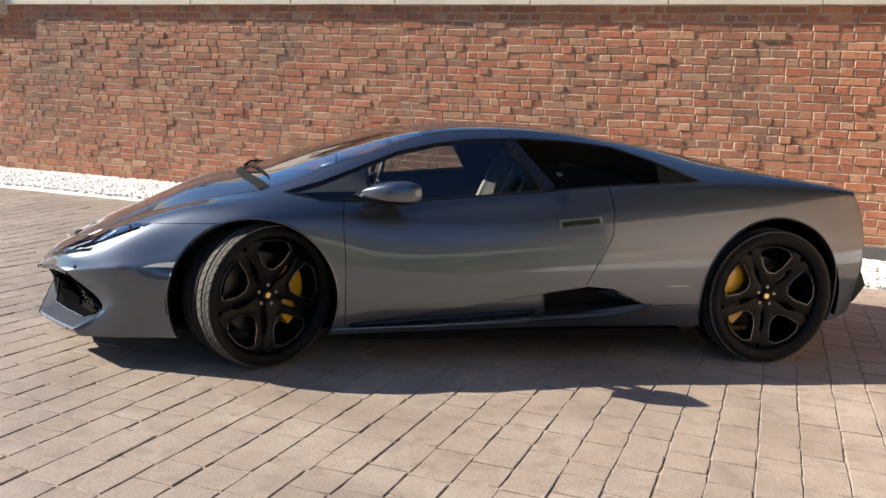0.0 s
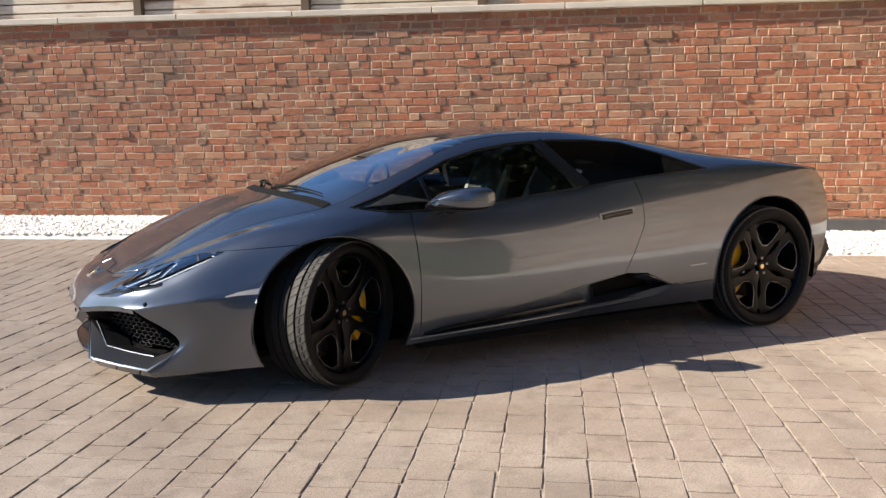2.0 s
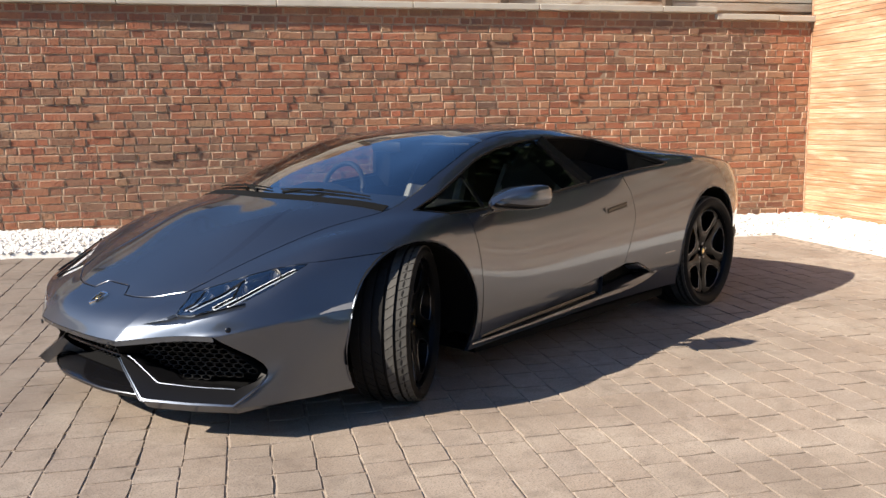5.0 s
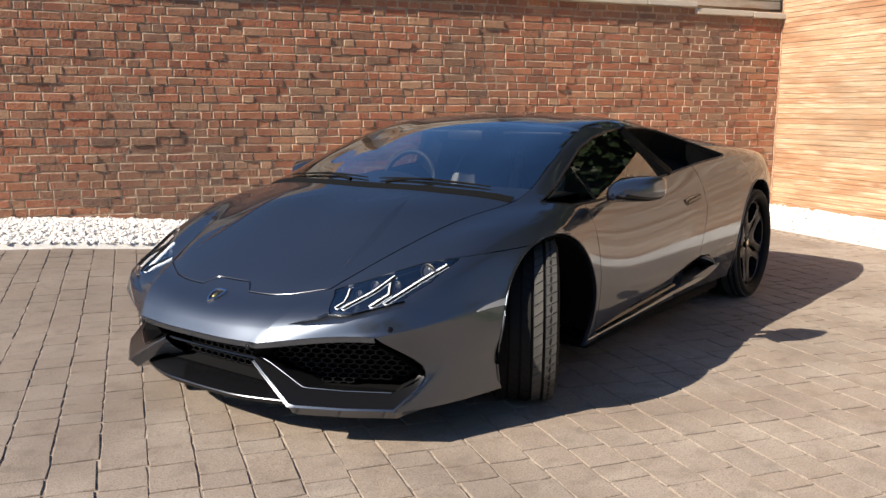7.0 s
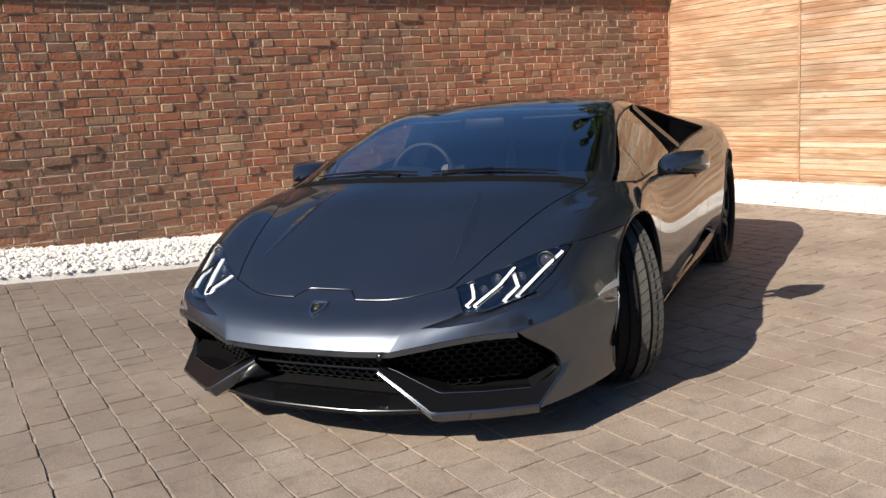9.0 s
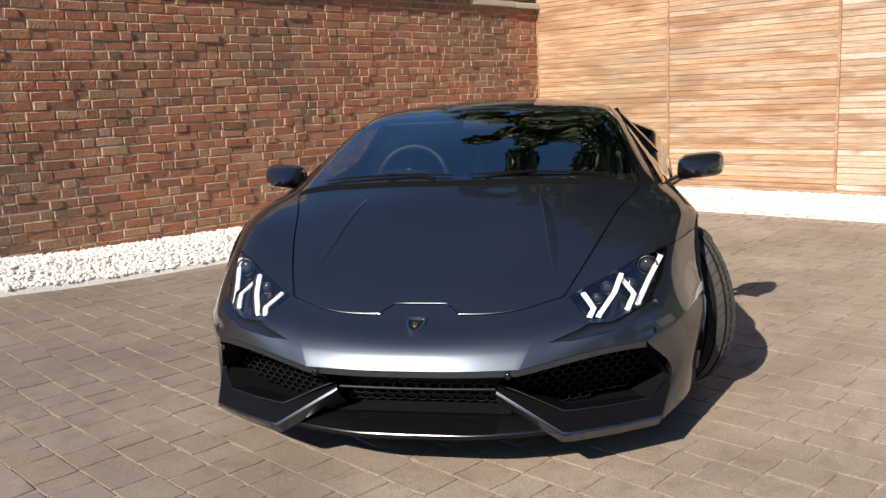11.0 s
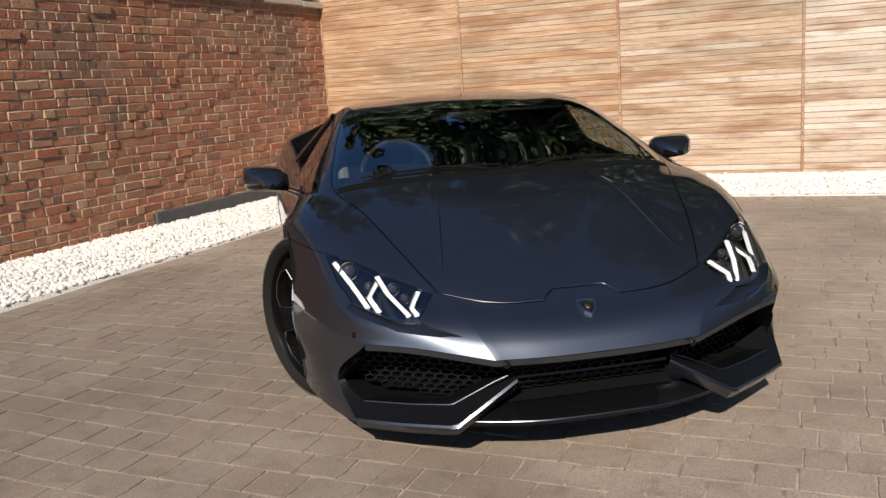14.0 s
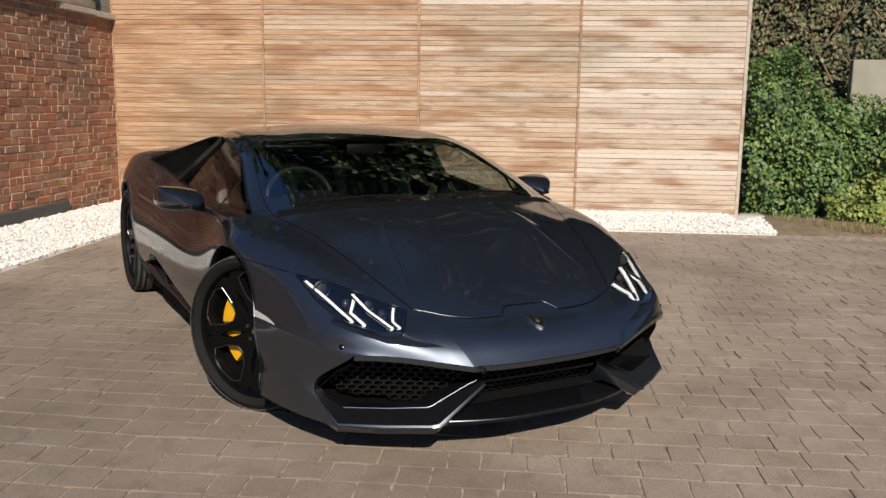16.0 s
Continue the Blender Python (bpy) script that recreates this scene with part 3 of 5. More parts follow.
part("emblem_field", bm, M_PLASTIC, emblem)
bm = bmesh.new()
bmesh.ops.create_uvsphere(bm, u_segments=10, v_segments=6, radius=.012)
part("emblem_mark", bm, M_GOLD, emblem, matrix=Matrix.Translation((0, 0, .006)) @ Matrix.Diagonal((.8, 1.1, .25, 1)))

def gap_to(p, path):
    best = 9.0
    for a, b in zip(path, path[1:]):
        a, b = Vector(a), Vector(b)
        q = clamp((p - a).dot(b - a) / max((b - a).length_squared, 1e-9))
        best = min(best, (p - a - (b - a) * q).length)
    return best


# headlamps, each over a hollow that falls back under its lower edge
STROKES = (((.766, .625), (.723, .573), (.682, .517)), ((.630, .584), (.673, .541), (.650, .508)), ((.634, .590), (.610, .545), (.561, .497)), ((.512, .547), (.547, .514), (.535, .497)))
for side in (-1, 1):
    bm = panel((K_POCKET,), side, gap=-.001, depth=0)
    for v in bm.verts:
        p = Vector((abs(v.co.y), v.co.z))
        up, low = gap_to(p, POCKET_TOP), gap_to(p, POCKET_LOW)
        v.co.x += .034 * (low / max(up + low, 1e-6)) * clamp((p.x - .425) / .06)
    part("lamp_hollow", bm, M_PAINT, bumper, angle=60)
    lamp = skin_part("headlamp", panel((K_LAMP,), side, gap=.001, depth=-.046, offset=-.05), M_GLOSS, car, "dark headlamp with lit white daytime strips")
    skin_part("lens", panel((K_LAMP,), side, gap=.001, depth=0, offset=-.002), M_LENS, lamp, "clear lens").visible_shadow = False
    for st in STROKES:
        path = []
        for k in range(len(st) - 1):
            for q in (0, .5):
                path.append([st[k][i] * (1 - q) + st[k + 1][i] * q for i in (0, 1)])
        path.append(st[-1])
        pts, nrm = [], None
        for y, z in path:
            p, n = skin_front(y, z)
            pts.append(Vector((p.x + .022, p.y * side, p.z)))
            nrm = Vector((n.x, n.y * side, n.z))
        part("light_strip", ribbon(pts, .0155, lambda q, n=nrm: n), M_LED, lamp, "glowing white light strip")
        # added fin that keeps the strip's glow from showing at the side
        rim_pts = [p + Vector((.004, .010 * side, 0)) for p in pts]
        part("strip_shroud", loft([rim_pts, [p + Vector((-.020, 0, .004)) for p in rim_pts], [p + Vector((-.020, .003 * side, .004)) for p in rim_pts], [p + Vector((0, .003 * side, 0)) for p in rim_pts]]), M_PLASTIC, lamp, "added black fin that hides the strip from the side")
    for y, z, r in ((.720, .604, .025), (.662, .562, .015), (.588, .556, .016), (.557, .532, .013)):
        p, n = skin_front(y, z)
        bm = bmesh.new()
        bmesh.ops.create_uvsphere(bm, u_segments=16, v_segments=10, radius=r)
        at = Vector((p.x + .046, p.y * side, p.z - .004))
        part("projector", bm, M_BULB, lamp, "round projector lens", matrix=Matrix.Translation(at) @ Matrix.Diagonal((.55, 1, 1, 1)))
        ring = [at + Vector((-.006, math.cos(a) * r * 1.25, math.sin(a) * r * 1.25)) for a in [k * 2 * math.pi / 20 for k in range(20)]]
        part("projector_ring", tube(ring, r * .13, 6, True), M_DISC, lamp, "dull metal ring round the projector")
    # pale wedge colours in the edge highlight ahead of the front wheel
    wedge = [[skin_side(x, z, side)[0] + Vector((-.001, .003 * side, 0)) for x, z in e] for e in (((-.335, .498), (-.375, .493), (-.425, .484), (-.475, .470)), ((-.340, .474), (-.375, .473), (-.425, .471), (-.475, .466)))]
    part("wing_highlight", thick(loft(wedge), .004), M_WHITEMARK, car, "pale slim wedge for the highlight on the wing edge")

    # door handle: a long recess with a flap
    hp = [skin_side(x, z, side)[0] for x, z in ((1.42, .695), (1.48, .703), (1.56, .711), (1.635, .719))]
    up = Vector((0, side, .12)).normalized()
    handle = part("door_handle", ribbon(hp, .042, lambda q, u=up: u, .004), M_PAINT, car, "flush body-coloured door handle")
    part("handle_slot", ribbon([p + Vector((.012 if i == 0 else -.012 if i == 3 else 0, 0, 0)) for i, p in enumerate(hp)], .028, lambda q, u=up: u, .0055), M_PLASTIC, handle, "black handle slot")
    part("handle_bar", ribbon([p + Vector((.024 if i == 0 else -.018 if i == 3 else 0, 0, .001)) for i, p in enumerate(hp)], .012, lambda q, u=up: u, .0075), M_GLOSS, handle, "gloss black pull bar")

    # skirt blades in the side duct
    a = [skin_side(x, z, side)[0] for x, z in ((.44, .205), (.80, .232), (1.10, .255), (1.34, .274))]
    part("duct_blade", ribbon([p + Vector((0, -.018 * side, 0)) for p in a], .012, lambda q, s=side: Vector((0, s, .4)).normalized()), M_GLOSS, car, "thin dark duct blade")
    a = [skin_side(x, z, side)[0] for x, z in ((.36, .185), (.80, .198), (1.30, .222), (1.70, .256), (1.80, .272))]
    part("skirt_edge", ribbon(a, .007, lambda q, s=side: Vector((0, s, .3)).normalized(), .005), M_PAINT, car)
    # rolled edges of the wheel arches
    for (cx, cz), r, a0, a1 in ((FRONT_AXLE, .376, -.30, 3.52), (REAR_AXLE, .406, -.28, 3.40)):
        arch = []
        for a in np.linspace(a0, a1, 40):
            h = skin_side(cx + r * math.cos(a), cz + r * math.sin(a), side)[0]
            if h is not None and h.z > .15:
                arch.append(h + Vector((0, .001 * side, 0)))
        part("arch_lip", tube(arch, .0045, 6), M_PAINT, car)
    # body-coloured lip that sweeps up behind the duct
    lip = [skin_side(x, z, side)[0] for x, z in ((1.30, .243), (1.52, .256), (1.72, .270), (1.84, .290), (1.895, .304), (1.84, .330), (1.76, .362), (1.69, .388))]
    inn = [(-.01, .034, .020), (-.02, .046, .026), (-.04, .054, .030), (-.06, .056, .022), (-.075, .058, .008), (-.08, .058, -.004), (-.07, .05, -.008), (-.06, .04, -.010)]
    part("duct_lip", thick(loft([[p + Vector((0, .002 * side, 0)) for p in lip], [p + Vector((a, -b * side, c)) for p, (a, b, c) in zip(lip, inn)]]), .004), M_PAINT, car, "body-coloured lip round the side duct", angle=60)
    blade_way = [skin_side(x, z, side)[0] for x, z in ((.80, .200), (1.10, .217), (1.36, .2345), (1.52, .247), (1.66, .262), (1.76, .278), (1.84, .294), (1.915, .311))]
    part("duct_blade", ribbon(blade_way, (.004, .008, .018, .028, .034, .034, .026, .008), lambda q, s=side: Vector((-.1, s, .65)).normalized(), .007, .016), M_PAINT, car, "raised body-coloured blade behind the side duct")
    # window pillars and surround in black
    a = [skin_side(x, z, side)[0] for x, z in ((.505, .925), (.515, .86), (.525, .785))]
    part("window_pillar", ribbon(a, .02, lambda q, s=side: Vector((0, s, .5)).normalized(), .004), M_GLOSS, car, "black window pillar")
    a = [skin_side(x, z, side)[0] for x, z in ((1.222, 1.077), (1.31, .96), (1.395, .852))]
    part("window_pillar", ribbon(a, .055, lambda q, s=side: Vector((0, s, .5)).normalized(), .014, .03), M_GLOSS, car, "gloss black window pillar")
    seal = [skin_side(x, z, side)[0] for x, z in DLO]
    part("window_seal", tube([p + Vector((0, -.004 * side, 0)) for p in seal], .0075, 6, True), M_PLASTIC, car, "black rubber window seal")

    # door mirror
    n1, n2 = 14, 16
    rows = []
    for i in range(n1):
        s = i / (n1 - 1)
        x = .425 + .265 * s
        hgt = .064 * (math.sin(min(1, s * 1.35) * math.pi / 2) ** .75) * (1 if s < .9 else 1 - (s - .9) * 2.5)
        wid = .104 * (math.sin(min(1, s * 1.6) * math.pi / 2) ** .7) * (1 if s < .9 else 1 - (s - .9) * 1.5)
        cy, cz = .982 + .02 * s, .816 + .010 * s
        rows.append([(x + .02 * math.cos(a), side * (cy + wid * math.copysign(abs(math.cos(a)) ** .45, math.cos(a))), cz + hgt * (1 if math.sin(a) > 0 else .72) * math.copysign(abs(math.sin(a)) ** (.6 if math.sin(a) > 0 else .4), math.sin(a)) + .014 * math.cos(a)) for a in [k * 2 * math.pi / n2 for k in range(n2)]])
    mirror = part("door_mirror", loft(rows, True, True), M_PAINT, car, "door mirror, body-coloured above and black below", angle=50)
    mirror.data.materials.append(M_GLOSS)
    for q in mirror.data.polygons:
        q.material_index = 1 if q.center.z < .818 and q.center.x < .68 else 0
    part("mirror_glass", loft([[(Vector(p) - Vector(sum((Vector(q) for q in rows[-1]), Vector()) / n2)) * .86 + Vector(sum((Vector(q) for q in rows[-1]), Vector()) / n2) + Vector((.003, 0, 0)) for p in rows[-1]],
                               [tuple(sum((Vector(q) for q in rows[-1]), Vector()) / n2 + Vector((.003, 0, 0)))] * n2], True), M_CHROME, mirror, "mirror glass")
    for x0, x1, dz in ((.50, .56, 0), (.60, .66, .008)):
        p = skin_side(x0, .745 + dz, side)[0]
        a, b = Vector((x0, abs(p.y) * side - .02 * side, .748 + dz)), Vector((x1, .965 * side, .80))
        part("mirror_stalk", loft([[q + Vector((-.035, 0, 0)), q + Vector((0, 0, .010)), q + Vector((.035, 0, 0)), q + Vector((0, 0, -.010))] for q in (a, (a + b) / 2 + Vector((0, .0, .004)), b)], True, True), M_PAINT if x0 < .55 else M_GLOSS, mirror, "angled mirror stalk")
    # lettering on the rear wing, too small to read
    a = [skin_side(x, z, side)[0] for x, z in ((1.99, .408), (2.03, .409), (2.10, .411))]
    part("rear_wing_badge", ribbon(a, .0055, lambda q, s=side: Vector((0, s, .1)).normalized(), .001, .002), M_STEEL, car, "small bright bar badge")
    # tail lamp at the rear corner
    part("tail_lamp", loft([[(3.05, .835 * side, .70), (3.12, .865 * side, .70), (3.17, .70 * side, .72)], [(3.05, .835 * side, .76), (3.125, .85 * side, .765), (3.18, .68 * side, .775)]]), M_TAIL, car, "dark red tail lamp")
# twin ridges of the bonnet: slim straight folds that spread towards the lamps
for side in (-1, 1):
    steps = np.linspace(0, 1, 20)
    along = [(-.68 + .50 * q, (.418 - .085 * q) * side) for q in steps]
    line = [skin_top(x, y) for x, y in along]
    rise = [.0052 * math.sin(math.pi * (.02 + .93 * q)) ** .8 for q in steps]
    fade = [skin_top(x, y + side * 9 * h)[0] - Vector((0, 0, .0012)) for (x, y), h in zip(along, rise)]
    near = [skin_top(x, y - side * .006)[0] - Vector((0, 0, .0012)) for x, y in along]
    part("bonnet_ridge", loft([near, [p + n * (h - .0006) for (p, n), h in zip(line, rise)], fade]), M_PAINT, car, angle=12)
# wipers lying flat along the foot of the windscreen
for y0, y1, x0, x1 in ((.60, .03, .045, -.035), (-.04, -.58, -.035, .045)):
    pts = []
    for q in np.linspace(0, 1, 9):
        pts.append(skin_top(x0 + (x1 - x0) * q + .02, y0 + (y1 - y0) * q)[0] + Vector((-.002, 0, .008)))
    wiper = part("wiper", tube(pts, [.003, .004, .005, .006, .006, .006, .005, .004, .003], 6), M_DARK, car, "black windscreen wiper")
    mid, root = pts[4], pts[4 + (3 if y0 > .1 else -3)] + Vector((-.045, 0, -.012))
    part("wiper_arm", tube([mid + Vector((-.004, 0, .006)), (mid + root) / 2 + Vector((-.012, 0, .008)), root], [.004, .006, .009], 6), M_DARK, wiper)
scuttle = []
for y in np.linspace(-.70, .70, 21):
    e = 1 - (y / .72) ** 2
    x = .05 - .125 * e
    scuttle.append(skin_top(x, y)[0] + Vector((0, 0, .001)))
part("scuttle", ribbon(scuttle, .05, lambda q: Vector((-.35, 0, 1)).normalized(), .002), M_DARK, car, "black scuttle panel under the windscreen")

# inner shell, arches, floor
def shell():
    bm = panel((K_BONNET, K_ROOF, K_ENGINE, K_WING, K_BUMPER, K_DOOR, K_SKIRT, K_REAR), 0, gap=-.006, depth=0, offset=-.02)
    return bm


part("inner_shell", shell(), M_DARK, car, "dark structure behind the panels")
part("floor_pan", box_bm(-.80, 3.10, -.62, .62, .115, .15, .01), M_DARK, car)
part("floor_pan", box_bm(.42, 2.14, -.87, .87, .125, .17, .01), M_DARK, car)
for (cx, cz), r, w in ((FRONT_AXLE, .382, .50), (REAR_AXLE, .415, .50)):
    for side in (-1, 1):
        arc = [k * math.pi / 22 - .25 for k in range(26)]
        part("arch_liner", loft([[(cx + r * math.cos(a), y * side, cz + r * math.sin(a)) for a in arc] for y in (w, .80, .915)] , False), M_DARK, car)
        part("arch_liner", loft([[(cx + r * math.cos(a), w * side, cz + r * math.sin(a)) for a in arc], [(cx, w * side, cz)] * 26]), M_DARK, car)
# tail: panel, bumper and diffuser
tail_edge = [tuple(p) for p in net[-1]]
n = len(tail_edge)
part("rear_panel", loft([tail_edge, [(p[0] + .02 + .06 * (1 - (p[1] / .9) ** 2), p[1] * .97, .30 + (p[2] - .30) * .86) for p in tail_edge], [(3.22, p[1] * .6, .5) for p in tail_edge], [(3.22, 0, .5)] * n]), M_PLASTIC, car, "black rear panel")
ys = np.linspace(-.84, .84, 15)
rings = []
for x, bow, z, w in ((3.10, .10, .50, 1.0), (3.17, .12, .46, .995), (3.21, .11, .39, .985), (3.16, .10, .30, .965), (3.02, .03, .215, .955)):
    row = [(x + bow * (1 - (abs(y) / .86) ** 3), y * w, z) for y in ys]
    rings.append([(2.96, -.865 * w, z - .01)] + row + [(2.96, .865 * w, z - .01)])
part("rear_bumper", loft(rings), M_PLASTIC, car, "black rear bumper and diffuser", angle=30)

# cabin
def seat(y):
    base = part("seat", box_bm(.98, 1.45, y - .24, y + .24, .20, .46, .05, 3), M_LEATHER, car, "black leather bucket seat with pale bolsters")
    rows = []
    for s in np.linspace(0, 1, 9):
        x, z, w = 1.40 + .22 * s, .40 + .62 * s, .24 - .02 * s - (.09 * max(0, (s - .72) / .28))
        rows.append([(x - .05, y - w, z), (x - .09, y - w + .03, z), (x - .04, y - w + .09, z), (x - .03, y, z), (x - .04, y + w - .09, z), (x - .09, y + w - .03, z), (x - .05, y + w, z), (x + .07, y + w * .9, z), (x + .08, y, z), (x + .07, y - w * .9, z)])
    part("backrest", loft(rows, True, True), M_LEATHER, base, angle=60)
    for s in (-1, 1):
        part("bolster", tube([(1.33 + .20 * q, y + s * (.225 - .02 * q), .42 + .50 * q) for q in np.linspace(0, 1, 7)], [.02, .032, .036, .036, .034, .03, .02], 8), M_PALE, base, "pale grey seat bolster")
    return base


seat(.37)
seat(-.37)
ys = np.linspace(-.80, .80, 17)


def hood(y):
    return .05 * math.exp(-((y - .37) / .16) ** 2)


part("dashboard", loft([[(.02, y * .85, .775) for y in ys], [(.25, y * .93, .80 + hood(y) * .2) for y in ys], [(.48, y * .98, .815 + hood(y)) for y in ys], [(.62, y, .80 + hood(y)) for y in ys],
                        [(.66, y, .76 + hood(y) * .3) for y in ys], [(.62, y, .60) for y in ys], [(.45, y, .35) for y in ys]]), M_LEATHER, car, "black leather dashboard", angle=50)
part("centre_console", box_bm(.55, 1.55, -.12, .12, .18, .52, .03), M_LEATHER, car)
part("bulkhead", loft([[(1.78, y * .98, .16) for y in ys], [(1.78, y, .60) for y in ys], [(1.76, y * .95, .84) for y in ys]]), M_LEATHER, car, "black cabin bulkhead")
ring = [(.72 + .055 * math.sin(a), .37 + .175 * math.cos(a), .785 + .165 * math.sin(a)) for a in [k * 2 * math.pi / 36 for k in range(36)]]
ring = [(.70 - .30 * (.785 - p[2]), p[1], p[2]) for p in ring]
wheel_s = part("steering_wheel", tube(ring, .015, 8, True), M_LEATHER, car, "black leather steering wheel")
part("wheel_boss", box_bm(.66, .71, .30, .44, .745, .825, .02), M_LEATHER, wheel_s)
for a in (0, math.pi, -math.pi / 2):
    part("wheel_spoke", tube([(.70, .37, .785), (.70 + .05 * math.sin(a), .37 + .17 * math.cos(a), .785 + .16 * math.sin(a))], .014, 6), M_GLOSS, wheel_s)
part("interior_mirror", box_bm(.70, .725, -.11, .11, 1.02, 1.075, .012), M_PLASTIC, car, "dark interior mirror")
for y in (-.34, .34):
    part("sun_visor", box_bm(.80, .98, y - .17, y + .17, 1.055, 1.068, .005), M_LEATHER, car)
skin_part("headlining", panel((K_ROOF,), 0, gap=.0, depth=0, offset=-.03), M_LEATHER, car)


# ---- wheels ----
def revolve(profile, n=72):
    return loft([[(r * math.cos(a), y, r * math.sin(a)) for r, y in profile] for a in [k * 2 * math.pi / n for k in range(n)]] + [[(r, y, 0) for r, y in profile]])


def make_wheel(radius, width, m, caliper_side):
    """A wheel whose axle is its y axis, outward positive; its caliper sits on the side given along x."""
    hw = width / 2
    face = hw - .035
    plates = []
    windows = []
    for k in range(5):
        mid = math.pi / 2 + k * 2 * math.pi / 5 + .10
        win, out = [], []
        cx = .195
        corner = [(.120, -.019), (.152, -.056), (.218, -.094), (.250, -.064), (.262, 0), (.250, .064), (.218, .094), (.152, .056), (.120, .019)]
        shape = [(p[0] * (1 - q) + n[0] * q - cx, p[1] * (1 - q) + n[1] * q) for p, n in zip(corner, corner[1:] + corner[:1]) for q in (0, .34, .67)]
        for a, b in shape:
            win.append((cx + a, b))
            ang = math.atan2(b, a)
            for s in np.linspace(.0, .4, 400):
                px, py = cx + math.cos(ang) * s, math.sin(ang) * s
                if math.hypot(px, py) > .270 or abs(math.atan2(py, px)) > (.53 if .095 < math.hypot(px, py) < .16 else math.pi / 5) or math.hypot(px, py) < .03 or px < 0:
                    break
            out.append((px, py))

        def place(p, y):
            ca, sa = math.cos(mid), math.sin(mid)
            return (p[0] * ca - p[1] * sa, y, p[0] * sa + p[1] * ca)

        def dish(p):
            r = math.hypot(*p)
            return face - .032 * max(0, 1 - r / .268)
        rows = [[place(p, dish(p) - .030) for p in out], [place(p, dish(p) - .004) for p in out], [place((p[0] * .35 + q[0] * .65, p[1] * .35 + q[1] * .65), dish(q) + .004) for p, q in zip(out, win)], [place(p, dish(p)) for p in win], [place((cx + (p[0] - cx) * .93, p[1] * .93), dish(p) - .05) for p in win]]
        plates.append(loft(rows, True))
        windows.append([place((cx + (p[0] - cx) * .985, p[1] * .985), dish(p) + .001) for p in win])
    rim_prof = [(.266, face - .012), (.270, face + .006), (.276, face + .016), (.283, face + .012), (.278, face - .01), (.262, face - .03), (.240, -.01), (.235, -hw + .03), (.262, -hw + .02)]
    wheel = part("wheel", revolve(rim_prof), M_RIM, car, "black alloy wheel with five hexagonal windows", matrix=m, angle=40)
    for b in plates:
        part("spoke", b, M_RIM, wheel, angle=40)
    for w in windows:
        part("window_edge", tube(w, .0022, 5, True), M_STEEL, wheel)
    tp = [(.255, -hw + .02), (.285, -hw - .002), (radius - .022, -hw + .002), (radius - .006, -hw + .018)]
    grooves = []
    for g in (-.55, -.18, .18, .55):
        c = g * hw
        grooves += [(radius, c - .006), (radius - .007, c - .005), (radius - .007, c + .005), (radius, c + .006)]
    tp += [(radius - .001, -hw + .03)] + grooves + [(radius - .001, hw - .03), (radius - .006, hw - .018), (radius - .022, hw - .002), (radius - .032, hw + .003), (.300, hw + .001), (.287, hw - .006), (.276, hw - .022)]
    tyre = part("tyre", revolve(tp, 96), M_RUBBER, wheel, "black low-profile tyre", angle=30)
    # tread blocks with thin cross cuts
    ribs = {True: bmesh.new(), False: bmesh.new()}
    for g0, g1 in ((-.93, -.60), (-.50, -.23), (-.13, .13), (.23, .50), (.60, .93)):
        blocks = ribs[g0 > 0]
        for k in range(52):
            a0, a1 = (k + .05) * 2 * math.pi / 52, (k + .95) * 2 * math.pi / 52
            skew = .07 * (1 if g0 > 0 else -1)
            vs = []
            for rad in (radius - .004, radius + .0025):
                drop = .007 if abs(g0 + g1) > 1.2 else 0
                for a, y, d in ((a0, g0, 0 if g0 > -.9 else drop), (a1, g0, 0 if g0 > -.9 else drop), (a1 + skew, g1, 0 if g1 < .9 else drop), (a0 + skew, g1, 0 if g1 < .9 else drop)):
                    vs.append(blocks.verts.new(((rad - d) * math.cos(a), y * hw, (rad - d) * math.sin(a))))
            for f in ((4, 5, 6, 7), (0, 1, 5, 4), (1, 2, 6, 5), (2, 3, 7, 6), (3, 0, 4, 7)):
                blocks.faces.new([vs[i] for i in f])
    # sunlit outer and shaded inner tread are put into two rubber colours
    part("tread", ribs[True], M_TREAD, tyre, "dusty outer tread blocks, paler as the sunlit half", smooth=False)
    part("tread", ribs[False], M_RUBBER, tyre, "inner tread blocks, darker as the shaded half", smooth=False)
    part("brake_disc", revolve([(.07, .0), (.190, .0), (.190, -.03), (.07, -.03)], 48), M_DISC, wheel, "steel brake disc")
    arc = np.linspace(-.85, .85, 15) + (0 if caliper_side > 0 else math.pi)
    cal = [[(r * math.cos(a), y, r * math.sin(a)) for r, y in ((.118, .030), (.150, .036), (.212, .034), (.222, .02), (.222, -.05), (.115, -.05))] for a in arc]
    part("brake_caliper", loft(cal, True, True), M_YELLOW, wheel, "yellow brake caliper", angle=40)
    bm = revolve([(.0001, .012), (.026, .012), (.031, .006), (.033, -.02), (.060, -.03), (.070, -.06)], 32)
    cap = part("hub_cap", bm, M_RIM, wheel, matrix=Matrix.Translation((0, face - .028, 0)))
    part("hub_emblem", revolve([(.0001, .0135), (.013, .0135), (.014, .011)], 20), M_GOLD, cap, "gold centre emblem")
    for k in range(5):
        a = k * 2 * math.pi / 5 + .4
        part("wheel_bolt", revolve([(.0001, .008), (.008, .008), (.009, -.01)], 8), M_STEEL, wheel, matrix=Matrix.Translation((.047 * math.cos(a), face - .03, .047 * math.sin(a))))
    return wheel


STEER = 32
